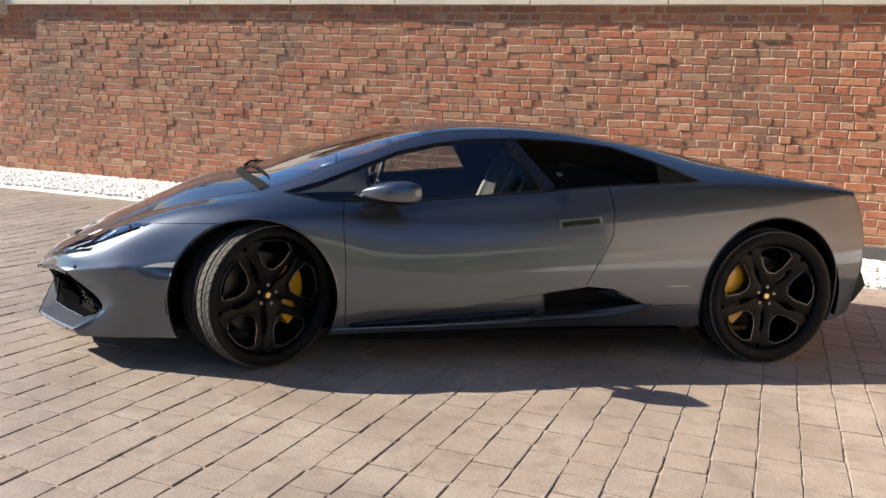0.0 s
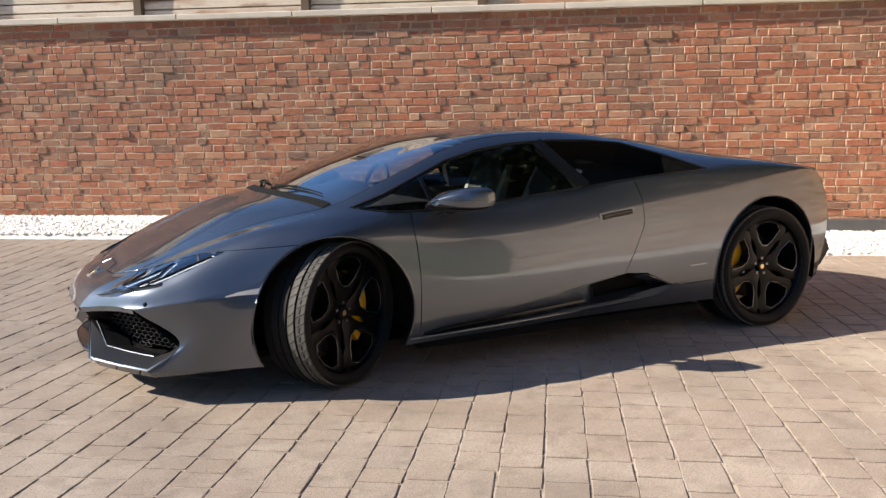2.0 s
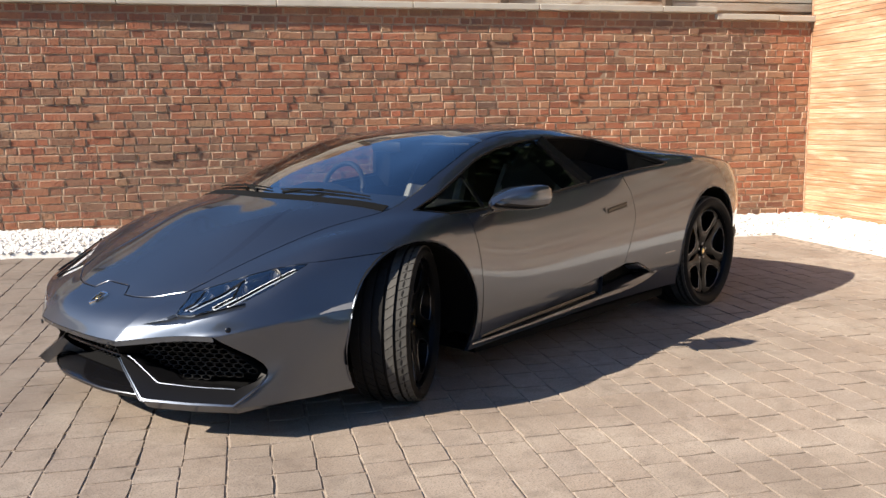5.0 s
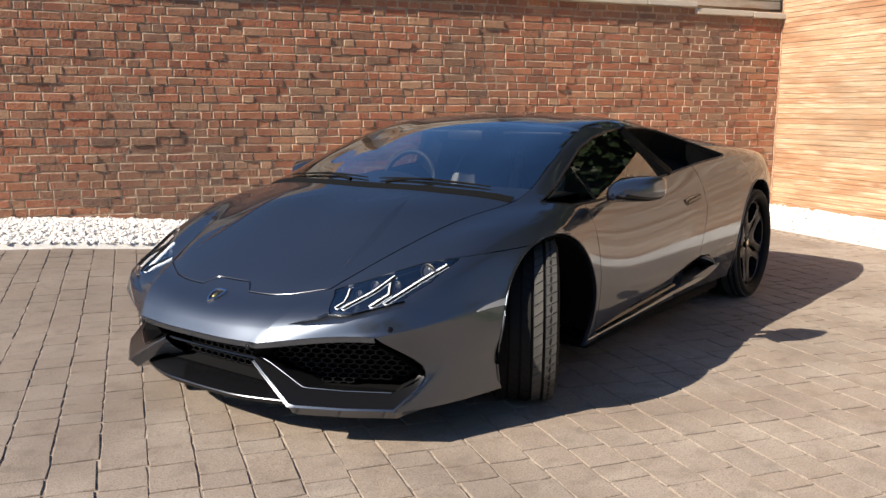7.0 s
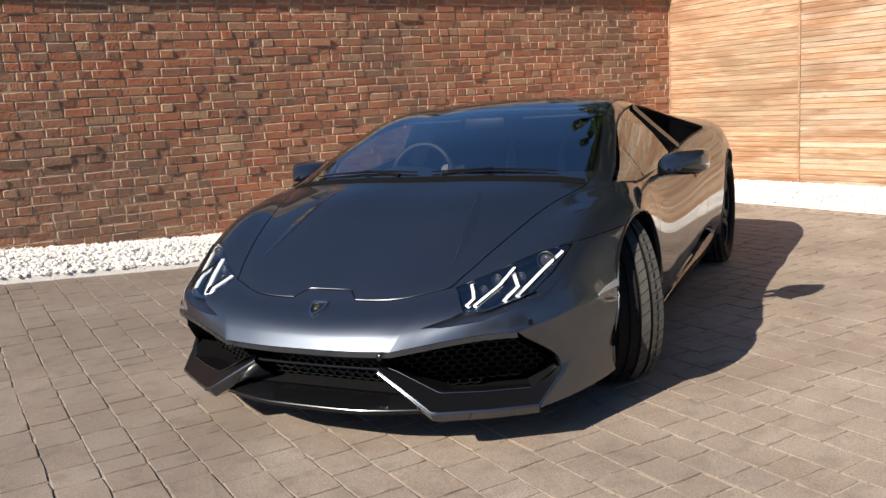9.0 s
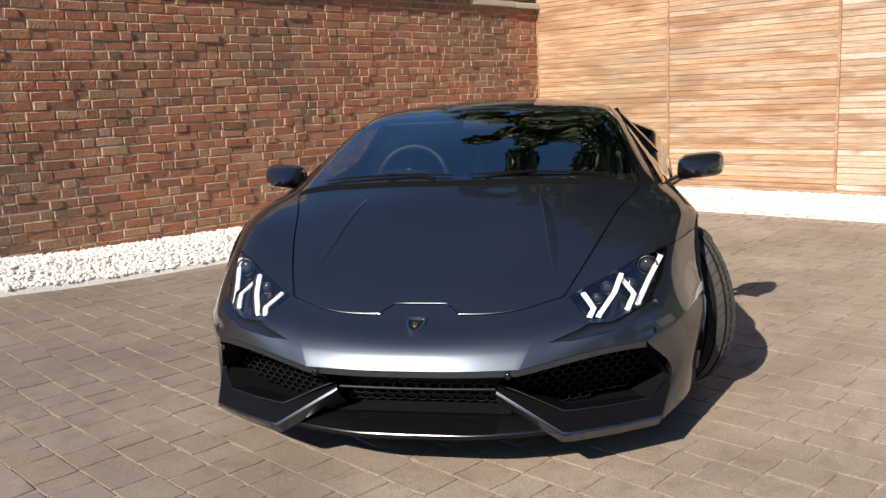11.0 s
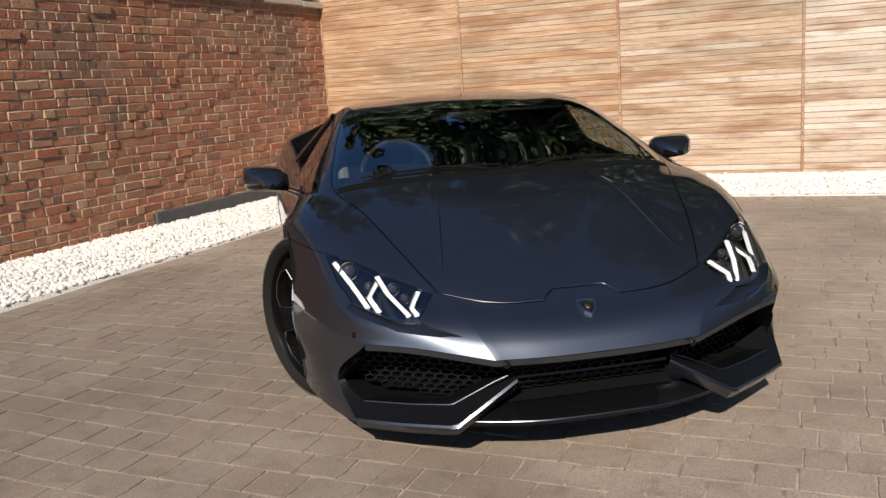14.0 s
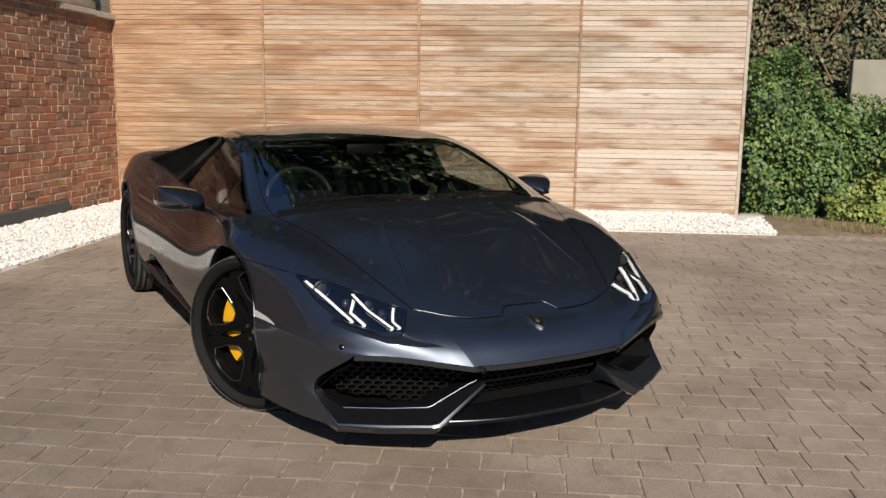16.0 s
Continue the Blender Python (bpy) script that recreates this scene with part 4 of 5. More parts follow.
for side in (-1, 1):
    turn = 0 if side > 0 else 180
    c = Matrix.Translation((FRONT_AXLE[0], .74 * side, .333)) @ pose(0, 0, 0, 0, 0, STEER) @ Matrix.Translation((0, .048 * side, 0)) @ pose(0, 0, 0, 0, 0, turn)
    make_wheel(.333, .245, c, side)
    make_wheel(.346, .295, pose(REAR_AXLE[0], .808 * side, .346, 0, 0, turn), -side)

# ---- materials of the yard ----
def brick_colors(m, rnd):
    base = m.ramp(rnd, [(0.0, (.225, .092, .055)), (.11, (.345, .120, .064)), (.24, (.385, .140, .072)), (.34, (.285, .138, .078)), (.44, (.400, .158, .080)), (.53, (.330, .122, .066)), (.62, (.250, .128, .078)), (.70, (.410, .168, .088)), (.78, (.395, .215, .120)), (.85, (.190, .098, .065)), (.91, (.350, .120, .064)), (.96, (.430, .262, .158)), (1.0, (.385, .110, .058))])
    return base


def brick_material(name, joined, edge=False):
    m = Mat(name, rough=.9).set("Diffuse Roughness", 0.3)
    rnd = m.island() if joined else m.random()
    base = brick_colors(m, rnd)
    co = m.node("ShaderNodeNewGeometry").outputs["Position"]
    grain = m.noise(55, 6, co)
    blot = m.noise(4.5, 4, co)
    patch = m.noise(0.75, 3, co)
    col = m.mix(base, m.mix(base, (.10, .07, .055), .75), m.ramp(grain, [(.52, (0, 0, 0)), (.72, (.8, .8, .8))]))
    col = m.mix(col, m.mix(col, (.52, .34, .20), .45), m.ramp(blot, [(.52, (0, 0, 0)), (.72, (.6, .6, .6))]))
    col = m.mix(col, m.mix(col, (.13, .10, .075), .6), m.ramp(patch, [(.50, (0, 0, 0)), (.66, (.85, .85, .85))]))
    m.color(col)
    if edge:
        m.color(m.mix(col, (.56, .44, .32), m.ramp(m.noise(22, 4, co), [(.34, (.08, .08, .08)), (.62, (.8, .8, .8))])))
    m.bump(grain, .9, .008)
    return m.m


M_BRICK, M_BRICKS = brick_material("weathered_brick", False), brick_material("weathered_bricks", True)
# chamfers are lime-smeared, and coloured paler for the sunlight they catch
M_BRICK_EDGE, M_BRICKS_EDGE = brick_material("limed_sunlit_edge", False, True), brick_material("limed_sunlit_edges", True, True)
_p = Mat("lime_mortar", (.45, .36, .27), .95)
_p.color(_p.mix((.17, .108, .070), (.50, .365, .255), _p.noise(9, 6)))
M_MORTAR = _p.bump(_p.noise(120, 5), .8, .006).m
_p = Mat("pale_coping_stone", (.55, .5, .43), .85)
_p.color(_p.mix((.40, .36, .30), (.60, .55, .47), _p.noise(5, 6)))
M_COPING = _p.bump(_p.noise(90, 5), .4, .004).m
_p = Mat("dark_render", (.075, .075, .078), .85)
_p.color(_p.mix((.055, .056, .06), (.11, .11, .108), _p.noise(7, 5)))
M_PLINTH = _p.bump(_p.noise(100, 5), .4, .003).m


def paving_material(name, joined):
    m = Mat(name, rough=.85).set("Diffuse Roughness", 0.3)
    rnd = m.island() if joined else m.random()
    co = m.node("ShaderNodeNewGeometry").outputs["Position"]
    base = m.ramp(rnd, [(0, (.290, .228, .180)), (.25, (.308, .248, .200)), (.5, (.298, .238, .192)), (.72, (.322, .262, .212)), (.9, (.300, .246, .204)), (1, (.278, .220, .176))])
    blot = m.noise(2.2, 7, co)
    grain = m.noise(150, 6, co)
    col = m.mix(base, m.mix(base, (.40, .34, .28), .6), m.ramp(blot, [(.46, (0, 0, 0)), (.66, (.85, .85, .85))]))
    col = m.mix(col, m.mix(col, (.09, .07, .055), .75), m.ramp(grain, [(.48, (0, 0, 0)), (.70, (.85, .85, .85))]))
    fleck = m.noise(45, 5, co)
    col = m.mix(col, m.mix(col, (.42, .37, .31), .6), m.ramp(fleck, [(.56, (0, 0, 0)), (.74, (.7, .7, .7))]))
    stain = m.noise(.8, 4, co)
    col = m.mix(col, m.mix(col, (.135, .108, .086), .45), m.ramp(stain, [(.46, (0, 0, 0)), (.64, (1, 1, 1))]))
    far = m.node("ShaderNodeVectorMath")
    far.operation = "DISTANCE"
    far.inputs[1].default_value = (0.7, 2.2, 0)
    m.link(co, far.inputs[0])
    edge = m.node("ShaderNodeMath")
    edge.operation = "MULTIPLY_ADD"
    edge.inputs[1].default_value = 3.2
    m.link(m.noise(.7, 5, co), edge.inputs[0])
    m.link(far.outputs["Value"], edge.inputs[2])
    # the drive is darker round one point, in a patch broken at its edge
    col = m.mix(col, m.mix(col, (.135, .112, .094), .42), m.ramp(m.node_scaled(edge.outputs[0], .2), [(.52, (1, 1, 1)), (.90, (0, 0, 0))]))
    wear = m.noise(9, 7, co)
    col = m.mix(col, m.mix(col, (.13, .10, .078), .6), m.ramp(wear, [(.52, (0, 0, 0)), (.68, (.6, .6, .6))]))
    m.color(col)
    m.rough(blot, .55, .8)
    m.bump(m.mix(grain, m.noise(22, 4, co), .6), .6, .006)
    return m.m


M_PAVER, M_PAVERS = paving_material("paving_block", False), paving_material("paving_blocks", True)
_p = Mat("joint_sand", (.15, .12, .09), .95).set("Diffuse Roughness", 0.3)
_p.color(_p.mix(_p.mix((.30, .24, .19), (.45, .37, .295), _p.noise(60, 5)), (.19, .15, .118), _p.ramp(_p.noise(16, 7), [(.45, (0, 0, 0)), (.62, (1, 1, 1))])))
M_JOINT = _p.bump(_p.noise(160, 5), .7, .005).m
_p = Mat("white_gravel", (.82, .80, .76), .8)
_p.color(_p.mix(_p.ramp(_p.island(), [(0, (.62, .59, .54)), (.25, (.76, .74, .71)), (.8, (.84, .83, .81)), (1, (.68, .65, .60))]), (.45, .42, .37), _p.ramp(_p.noise(30, 4), [(.6, (0, 0, 0)), (.85, (.6, .6, .6))])))
M_GRAVEL = _p.bump(_p.noise(120, 4), .4, .003).m
_p = Mat("stone_fines", (.5, .47, .42), .9)
_p.color(_p.mix((.58, .55, .50), (.80, .78, .74), _p.noise(60, 5)))
M_FINES = _p.bump(_p.noise(90, 4), .8, .01).m
_p = Mat("soil", (.12, .085, .055), .95)
_p.color(_p.mix((.12, .085, .055), (.36, .28, .18), _p.noise(12, 6)))
M_SOIL = _p.bump(_p.noise(60, 6), .9, .02).m


def timber_material(name, stops, stain):
    m = Mat(name, rough=.72)
    co = m.node("ShaderNodeTexCoord").outputs["Object"]
    rnd = m.random()
    off = m.node("ShaderNodeVectorMath")
    comb = m.node("ShaderNodeCombineXYZ")
    sc = m.node("ShaderNodeMath")
    sc.operation = "MULTIPLY"
    sc.inputs[1].default_value = 37.0
    m.link(rnd, sc.inputs[0])
    m.link(sc.outputs[0], comb.inputs[0])
    m.link(sc.outputs[0], comb.inputs[2])
    m.link(co, off.inputs[0])
    m.link(comb.outputs[0], off.inputs[1])
    base = m.ramp(rnd, stops)
    grain = m.noise(14, 7, off.outputs[0], (40, 1.6, 40)) if stain else m.noise(14, 7, off.outputs[0], (1.6, 40, 40))
    wp = m.node("ShaderNodeNewGeometry").outputs["Position"]
    turn = m.node("ShaderNodeMapping")
    turn.inputs["Rotation"].default_value = (0, 0, math.radians(33.8))
    m.link(wp, turn.inputs[0])
    blot = m.noise(1.5, 6, turn.outputs[0], (1, .7, 3.5) if stain else (.7, 1, 3.5))
    knots = m.noise(1.0, 3, off.outputs[0], (9, 3.0, 9)) if stain else m.noise(1.0, 3, off.outputs[0], (3.0, 9, 9))
    col = m.mix(base, m.mix(base, (.26, .115, .05), .8), m.ramp(grain, [(.45, (0, 0, 0)), (.70, (.75, .75, .75))]))
    col = m.mix(col, m.mix(col, (.70, .57, .44), .7), m.ramp(m.noise(3, 5, off.outputs[0], (30, 1.1, 30)), [(.48, (0, 0, 0)), (.64, (.7, .7, .7))]))
    col = m.mix(col, m.mix(col, (.22, .105, .05), .75), m.ramp(knots, [(.60, (0, 0, 0)), (.74, (.9, .9, .9))]))
    col = m.mix(col, m.mix(col, (.29, .145, .07), .85), m.ramp(blot, [(.51, (0, 0, 0)), (.64, (.95, .95, .95))]))
    col = m.mix(col, m.mix(col, (.24, .22, .15), .5), m.ramp(m.noise(.9, 7, turn.outputs[0], (1, .8, 3.0)), [(.52, (0, 0, 0)), (.68, (.7, .7, .7))]))
    m.color(col)
    m.bump(grain, .35, .003)
    return m.m


M_SLAT_DEEP = timber_material("stained_larch_slats", [(0, (0.372, 0.202, 0.101)), (.25, (0.501, 0.302, 0.173)), (.45, (0.420, 0.239, 0.130)), (.65, (0.549, 0.349, 0.209)), (.85, (0.467, 0.276, 0.154)), (1, (0.339, 0.179, 0.089))], True)
M_SLAT = timber_material("larch_slats", [(0, (0.392, 0.262, 0.162)), (.25, (0.528, 0.391, 0.276)), (.45, (0.443, 0.308, 0.209)), (.65, (0.579, 0.451, 0.335)), (.85, (0.494, 0.357, 0.247)), (1, (0.358, 0.231, 0.142))], True)
M_SLAT_PALE = timber_material("bleached_larch_slats", [(0, (0.482, 0.375, 0.278)), (.25, (0.650, 0.559, 0.471)), (.45, (0.546, 0.441, 0.357)), (.65, (0.712, 0.644, 0.571)), (.85, (0.607, 0.510, 0.421)), (1, (0.440, 0.332, 0.243))], True)
M_POST = timber_material("larch_post", [(0, (.36, .20, .12)), (1, (.44, .26, .16))], False)
M_GREYSLAT = timber_material("weathered_slats", [(0, (.50, .45, .38)), (.5, (.60, .55, .48)), (1, (.44, .39, .33))], False)
_p = Mat("fence_backing", (.40, .27, .18), .9)
M_BACKING = _p.color(_p.mix((.24, .165, .110), (.52, .39, .28), _p.ramp(_p.noise(2.5, 5, None, (1, 1, 6)), [(.38, (0, 0, 0)), (.62, (1, 1, 1))]))).m


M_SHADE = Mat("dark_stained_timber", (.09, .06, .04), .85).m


def leaf_material(name, stops):
    m = Mat(name, rough=.5)
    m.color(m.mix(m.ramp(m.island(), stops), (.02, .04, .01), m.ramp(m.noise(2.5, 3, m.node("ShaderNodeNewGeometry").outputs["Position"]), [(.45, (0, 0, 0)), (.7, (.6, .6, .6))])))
    m.set("Subsurface Weight", 0.0)
    return m.m


M_IVY = leaf_material("ivy_leaves", [(0, (.05, .105, .03)), (.4, (.08, .155, .04)), (.75, (.13, .21, .05)), (1, (.24, .27, .06))])
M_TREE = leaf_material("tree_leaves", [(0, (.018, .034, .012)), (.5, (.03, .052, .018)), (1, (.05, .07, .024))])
M_DRY = leaf_material("dry_twigs", [(0, (.06, .07, .03)), (.35, (.19, .135, .075)), (.6, (.07, .11, .035)), (1, (.28, .21, .12))])
M_TWIG = Mat("brown_twigs", (.26, .175, .105), .9).m
M_LIME = leaf_material("pale_climber_leaves", [(0, (.11, .17, .035)), (.4, (.19, .25, .05)), (.75, (.28, .32, .07)), (1, (.40, .38, .10))])
_p = Mat("bark", (.10, .075, .05), .9)
_p.color(_p.mix((.06, .045, .03), (.16, .12, .085), _p.noise(12, 6, None, (1, 1, .2))))
M_BARK = _p.bump(_p.noise(25, 5), .8, .02).m

_p = Mat("old_concrete", (.34, .32, .27), .9)
_p.color(_p.mix((.24, .22, .18), (.42, .40, .33), _p.noise(3, 7)))
M_CONCRETE = _p.bump(_p.noise(60, 5), .4, .005).m

# ---- the yard, laid out along the garden wall ----
WM = pose(7.53, .33, 0, 0, 0, -33.8)
rng = np.random.default_rng(7)


def smooth(a, b, v):
    s = min(1.0, max(0.0, (v - a) / (b - a)))
    return s * s * (3 - 2 * s)


def level(x, y):
    """The ground's height: it rises gently towards the far end of the wall."""
    return .105 * smooth(-5.6, -8.2, x) * smooth(-3.6, -1.0, y) if -30 < x else 0.0


def smesh(name, verts, faces, material, parent=None, label="", kind="", m=None, smooth_shade=False):
    me = bpy.data.meshes.new(name)
    me.from_pydata(verts, [], faces)
    me.materials.append(material)
    if smooth_shade:
        me.shade_smooth()
    ob = new(name, me)
    if parent is not None:
        ob.parent = parent
    if m is not None:
        ob.matrix_basis = m
    return tagged(ob, label, "", "", kind) if label or kind else ob


def block(sx, sy, sz, ch, jitter):
    """A slightly worn block whose worn face looks along +z; its base is open."""
    v, j = [], lambda: float(rng.uniform(-jitter, jitter))
    for z, inset in ((0, 0), (sz - ch, 0), (sz, ch)):
        for a, b in ((-1, -1), (1, -1), (1, 1), (-1, 1)):
            v.append((a * (sx / 2 - inset) + j(), b * (sy / 2 - inset) + j(), z + (j() * .6 if z == sz else 0)))
    f = [(8, 9, 10, 11)]
    for k in (0, 4):
        f += [(k + i, k + (i + 1) % 4, k + 4 + (i + 1) % 4, k + 4 + i) for i in range(4)]
    return v, f


def paver(sx, sy, sz, ch, jitter):
    """A tumbled paving block: its outline bends at each corner and mid-edge; its base is open."""
    ring = ((-1, -1), (-.3, -1), (.35, -1), (1, -1), (1, .05), (1, 1), (.3, 1), (-.4, 1), (-1, 1), (-1, -.1))
    jx, jy = rng.uniform(-jitter, jitter, 10), rng.uniform(-jitter, jitter, 10)
    v = []
    for z, inset in ((0, 0), (sz - ch, 0), (sz, ch * 1.2)):
        for i, (a, b) in enumerate(ring):
            corner = .0022 if abs(a * b) == 1 else 0
            v.append((a * (sx / 2 - inset - corner) + float(jx[i]), b * (sy / 2 - inset - corner) + float(jy[i]), z + (float(rng.uniform(-jitter, jitter)) * .5 if z == sz else 0)))
    f = [tuple(range(20, 30))]
    for k in (0, 10):
        f += [(k + i, k + (i + 1) % 10, k + 10 + (i + 1) % 10, k + 10 + i) for i in range(10)]
    return v, f


class Heap:
    """Many small pieces joined into one mesh."""

    def __init__(self):
        self.v, self.f = [], []

    def add(self, v, f):
        n = len(self.v)
        self.v.extend(v)
        self.f.extend([tuple(i + n for i in q) for q in f])


# ground sheet
xs = np.concatenate([[-400, -120, -50, -25], np.arange(-18, 1.01, .25), [4, 10, 30, 100, 400]])
ys = np.concatenate([[-400, -120, -50, -25], np.arange(-15, .51, .25), [2, 10, 40, 150, 400]])
gv = [(float(x), float(y), level(x, y) - .0045) for x in xs for y in ys]
nx, ny = len(xs), len(ys)
gf = [(i * ny + j, (i + 1) * ny + j, (i + 1) * ny + j + 1, i * ny + j + 1) for i in range(nx - 1) for j in range(ny - 1)]
tagged(smesh("ground", gv, gf, M_JOINT, None, "sandy ground under the paving", "structure", WM), category="ground")

# brick wall
wall = tagged(part("wall_north", box_bm(-18, .1, -.0005, .34, -.1, 2.29), M_MORTAR, None, "old weathered red brick garden wall", matrix=WM), category="wall", kind="structure")
coping = thing("coping", "pale stone coping slabs on the brick wall", "coping", WM, kind="structure")
part("end_cap", box_bm(-18, -12.745, -.118, .44, 2.186, 2.44, .008, 1), M_COPING, coping, "thick pale end cap", smooth=False)
x = -12.735
while x < -1.25:
    l = min(float(rng.uniform(1.25, 1.5)), -1.21 - x)
    part("slab", box_bm(x + .004, x + l - .004, -.075, .40, 2.292 + float(rng.uniform(-.003, .003)), 2.352, .006, 1), M_COPING, coping, smooth=False)
    x += l
part("slab", box_bm(-1.20, -.45, -.06, .38, 2.225, 2.285, .006, 1), M_COPING, coping, smooth=False)
part("slab", box_bm(-.442, .02, -.06, .38, 2.215, 2.275, .006, 1), M_COPING, coping, smooth=False)
part("plinth", box_bm(-3.27, -1.22, -.035, .05, -.05, .215, .006, 1), M_PLINTH, wall, "dark rendered plinth", smooth=False)

# white gravel beds along the wall and the fence
def bed(x, y):
    """The gravel's height: it swells up behind its edge."""
    d = min(-x, -y)
    if d > .99:
        return level(x, y) - .03
    return level(x, y) + .012 + .075 * smooth(1.02, .35, d) + .03 * smooth(-2, -9, x)


ico = bmesh.new()
bmesh.ops.create_icosphere(ico, subdivisions=1, radius=1)
ico.verts.ensure_lookup_table()
iv = np.array([v.co[:] for v in ico.verts])
if_ = [tuple(v.index for v in f.verts) for f in ico.faces]
ico.free()
verts, faces, base = [], [], 0


def stone(x, y, s):
    global base
    d = rng.normal(0, .14, (12, 1)) + 1
    a = rng.uniform(0, 6.283)
    sq = np.array([rng.uniform(.8, 1.3), rng.uniform(.7, 1.1), rng.uniform(.55, .85)])
    p = iv * d * sq * s
    c, t = math.cos(a), math.sin(a)
    p = np.stack([p[:, 0] * c - p[:, 1] * t, p[:, 0] * t + p[:, 1] * c, p[:, 2]], 1) + (x, y, bed(x, y) + s * .25)
    verts.append(p)
    faces.append(np.array(if_) + base)
    base += 12


for _ in range(21000):
    x = -float(rng.uniform(0, 1) ** .85) * 15
    y = -float(rng.uniform(.0, 1.0)) - float(abs(rng.normal(0, .015)))
    stone(x, y, float(rng.uniform(.011, .022)))
for _ in range(10500):
    x = -float(rng.uniform(0, 1.0)) - float(abs(rng.normal(0, .012)))
    y = -float(rng.uniform(.9, 7.52))
    if y < -7.2 and x > -.25 - (7.52 + y):
        continue
    stone(x, y, float(rng.uniform(.011, .022)))
gravel = smesh("gravel", np.concatenate(verts).tolist(), np.concatenate(faces).tolist(), M_GRAVEL, None, "bed of white crushed stone along the wall and fence", "stuff", WM)
tagged(gravel, category="gravel")
EDGE = np.concatenate([[-1.03, -.985], np.linspace(-.9, 0, 7)])
bx = np.arange(-16, .01, .25)
bv, bf = [], []
for x in bx:
    for y in EDGE:
        bv.append((float(x), float(y), bed(x, y) - .004))
for i in range(len(bx) - 1):
    bf += [(i * 9 + j, (i + 1) * 9 + j, (i + 1) * 9 + j + 1, i * 9 + j + 1) for j in range(8)]
by = np.arange(-7.5, -.99, .25)
n0 = len(bv)
for y in by:
    for x in EDGE:
        bv.append((float(x), float(y), bed(x, y) - .004))
for i in range(len(by) - 1):
    bf += [(n0 + i * 9 + j, n0 + i * 9 + j + 1, n0 + (i + 1) * 9 + j + 1, n0 + (i + 1) * 9 + j) for j in range(8)]
tagged(smesh("gravel_bed", bv, bf, M_FINES, None, "white fine stone under the gravel", "structure", WM), category="gravel")

# slatted timber fence
fence = thing("timber_fence", "tall fence of orange-brown horizontal larch slats", "fence", WM)
BAY = 1.83
slat_mesh = []
for k, wood in enumerate((M_SLAT_DEEP, M_SLAT, M_SLAT_PALE)):
    bm = box_bm(0, .020, -BAY + .013, -.013, 0, .0515, .004, 2)
    finish(bm, False)
    me = bpy.data.meshes.new("slat")
    bm.to_mesh(me)
    bm.free()
    me.materials.append(wood)
    slat_mesh.append(me)
for b in range(4):
    for k in range(54):
        s = new("slat", slat_mesh[min(2, max(0, int(b * .75 + rng.uniform(0, .6))))])
        s.parent = fence
        s.matrix_basis = pose(.002 + float(rng.uniform(-.0025, .0025)), -b * BAY, .075 + k * .0566 + float(rng.uniform(-.002, .002)), 0, float(rng.normal(0, 2.2)), 0) @ pose(0, 0, 0, float(rng.uniform(-.06, .06)), 0, 0)
    part("backing", box_bm(.010, .042, -(b + 1) * BAY + .02, -b * BAY - .02, .07, 3.12), M_BACKING, fence, smooth=False)
for b in range(5):
    w = .013 if b in (1, 2, 3) else .02
    part("post", box_bm(-.008, .07, -b * BAY - w, -b * BAY + (w if b else .0), .02, 3.17, .003, 1), M_POST if b < 4 else M_GREYSLAT, fence, "upright larch post" if b < 4 else "pale weathered end post", smooth=False)
part("base_board", box_bm(.0, .03, -4 * BAY - .02, -.03, -.02, .07, .002, 1), M_POST, fence, smooth=False)
part("footing", box_bm(-.10, .12, -7.62, -7.36, -.05, .09, .02), M_COPING, fence, "pale concrete footing")

# pale slatted screen on top of the garden wall
screen_fence = thing("slatted_screen", "pale weathered slatted screen above the brick wall", "fence", WM)
bm = box_bm(.03, 1.87 - .03, .28, .30, 0, .085, .003, 1)
finish(bm, False)
me = bpy.data.meshes.new("board")
bm.to_mesh(me)
bm.free()
me.materials.append(M_GREYSLAT)
for b in range(9):
    for k in range(5):
        s = new("board", me)
        s.parent = screen_fence
        s.matrix_basis = pose(-1.64 - b * 1.87, float(rng.uniform(-.004, .004)), 2.36 + k * .10)
    part("upright", box_bm(-1.64 - b * 1.87 - .045, -1.64 - b * 1.87 + .045, .20, .29, 2.30, 2.88, .004, 1), M_SHADE, screen_fence, "dark upright", smooth=False)
part("screen_back", box_bm(-17, .9, .342, .362, 2.20, 2.86), M_GREYSLAT, screen_fence, smooth=False)


# ---- plants ----
def leaves(points, normals, size, spread, material, parent, name="leaves"):
    """Small five-sided leaves, folded a little, around given points."""
    n = len(points)
    shape = np.array([(-.5, 0, 0), (-.1, -.45, .06), (.55, -.05, -.05), (.0, .45, .06), (0, 0, .0)])
    a, b, c = rng.uniform(0, 6.283, n), rng.normal(0, spread, n), rng.normal(0, spread, n)
    s = size * rng.uniform(.6, 1.3, n)
    z = np.array(normals) + np.stack([b, c, rng.normal(0, spread, n)], 1)
    z /= np.linalg.norm(z, axis=1)[:, None]
    x = np.cross(z, np.stack([np.cos(a), np.sin(a), .3 * np.sin(3 * a)], 1))
    x /= np.linalg.norm(x, axis=1)[:, None]
    y = np.cross(z, x)
    v = np.array(points)[:, None] + s[:, None, None] * (shape[None, :, 0:1] * x[:, None] + shape[None, :, 1:2] * y[:, None] + shape[None, :, 2:3] * z[:, None])
    i = np.arange(n)[:, None] * 5
    f = np.concatenate([i + (0, 1, 4), i + (1, 2, 4), i + (2, 3, 4), i + (3, 0, 4)])
    return smesh(name, v.reshape(-1, 3).tolist(), f.tolist(), material, parent, "", "stuff")


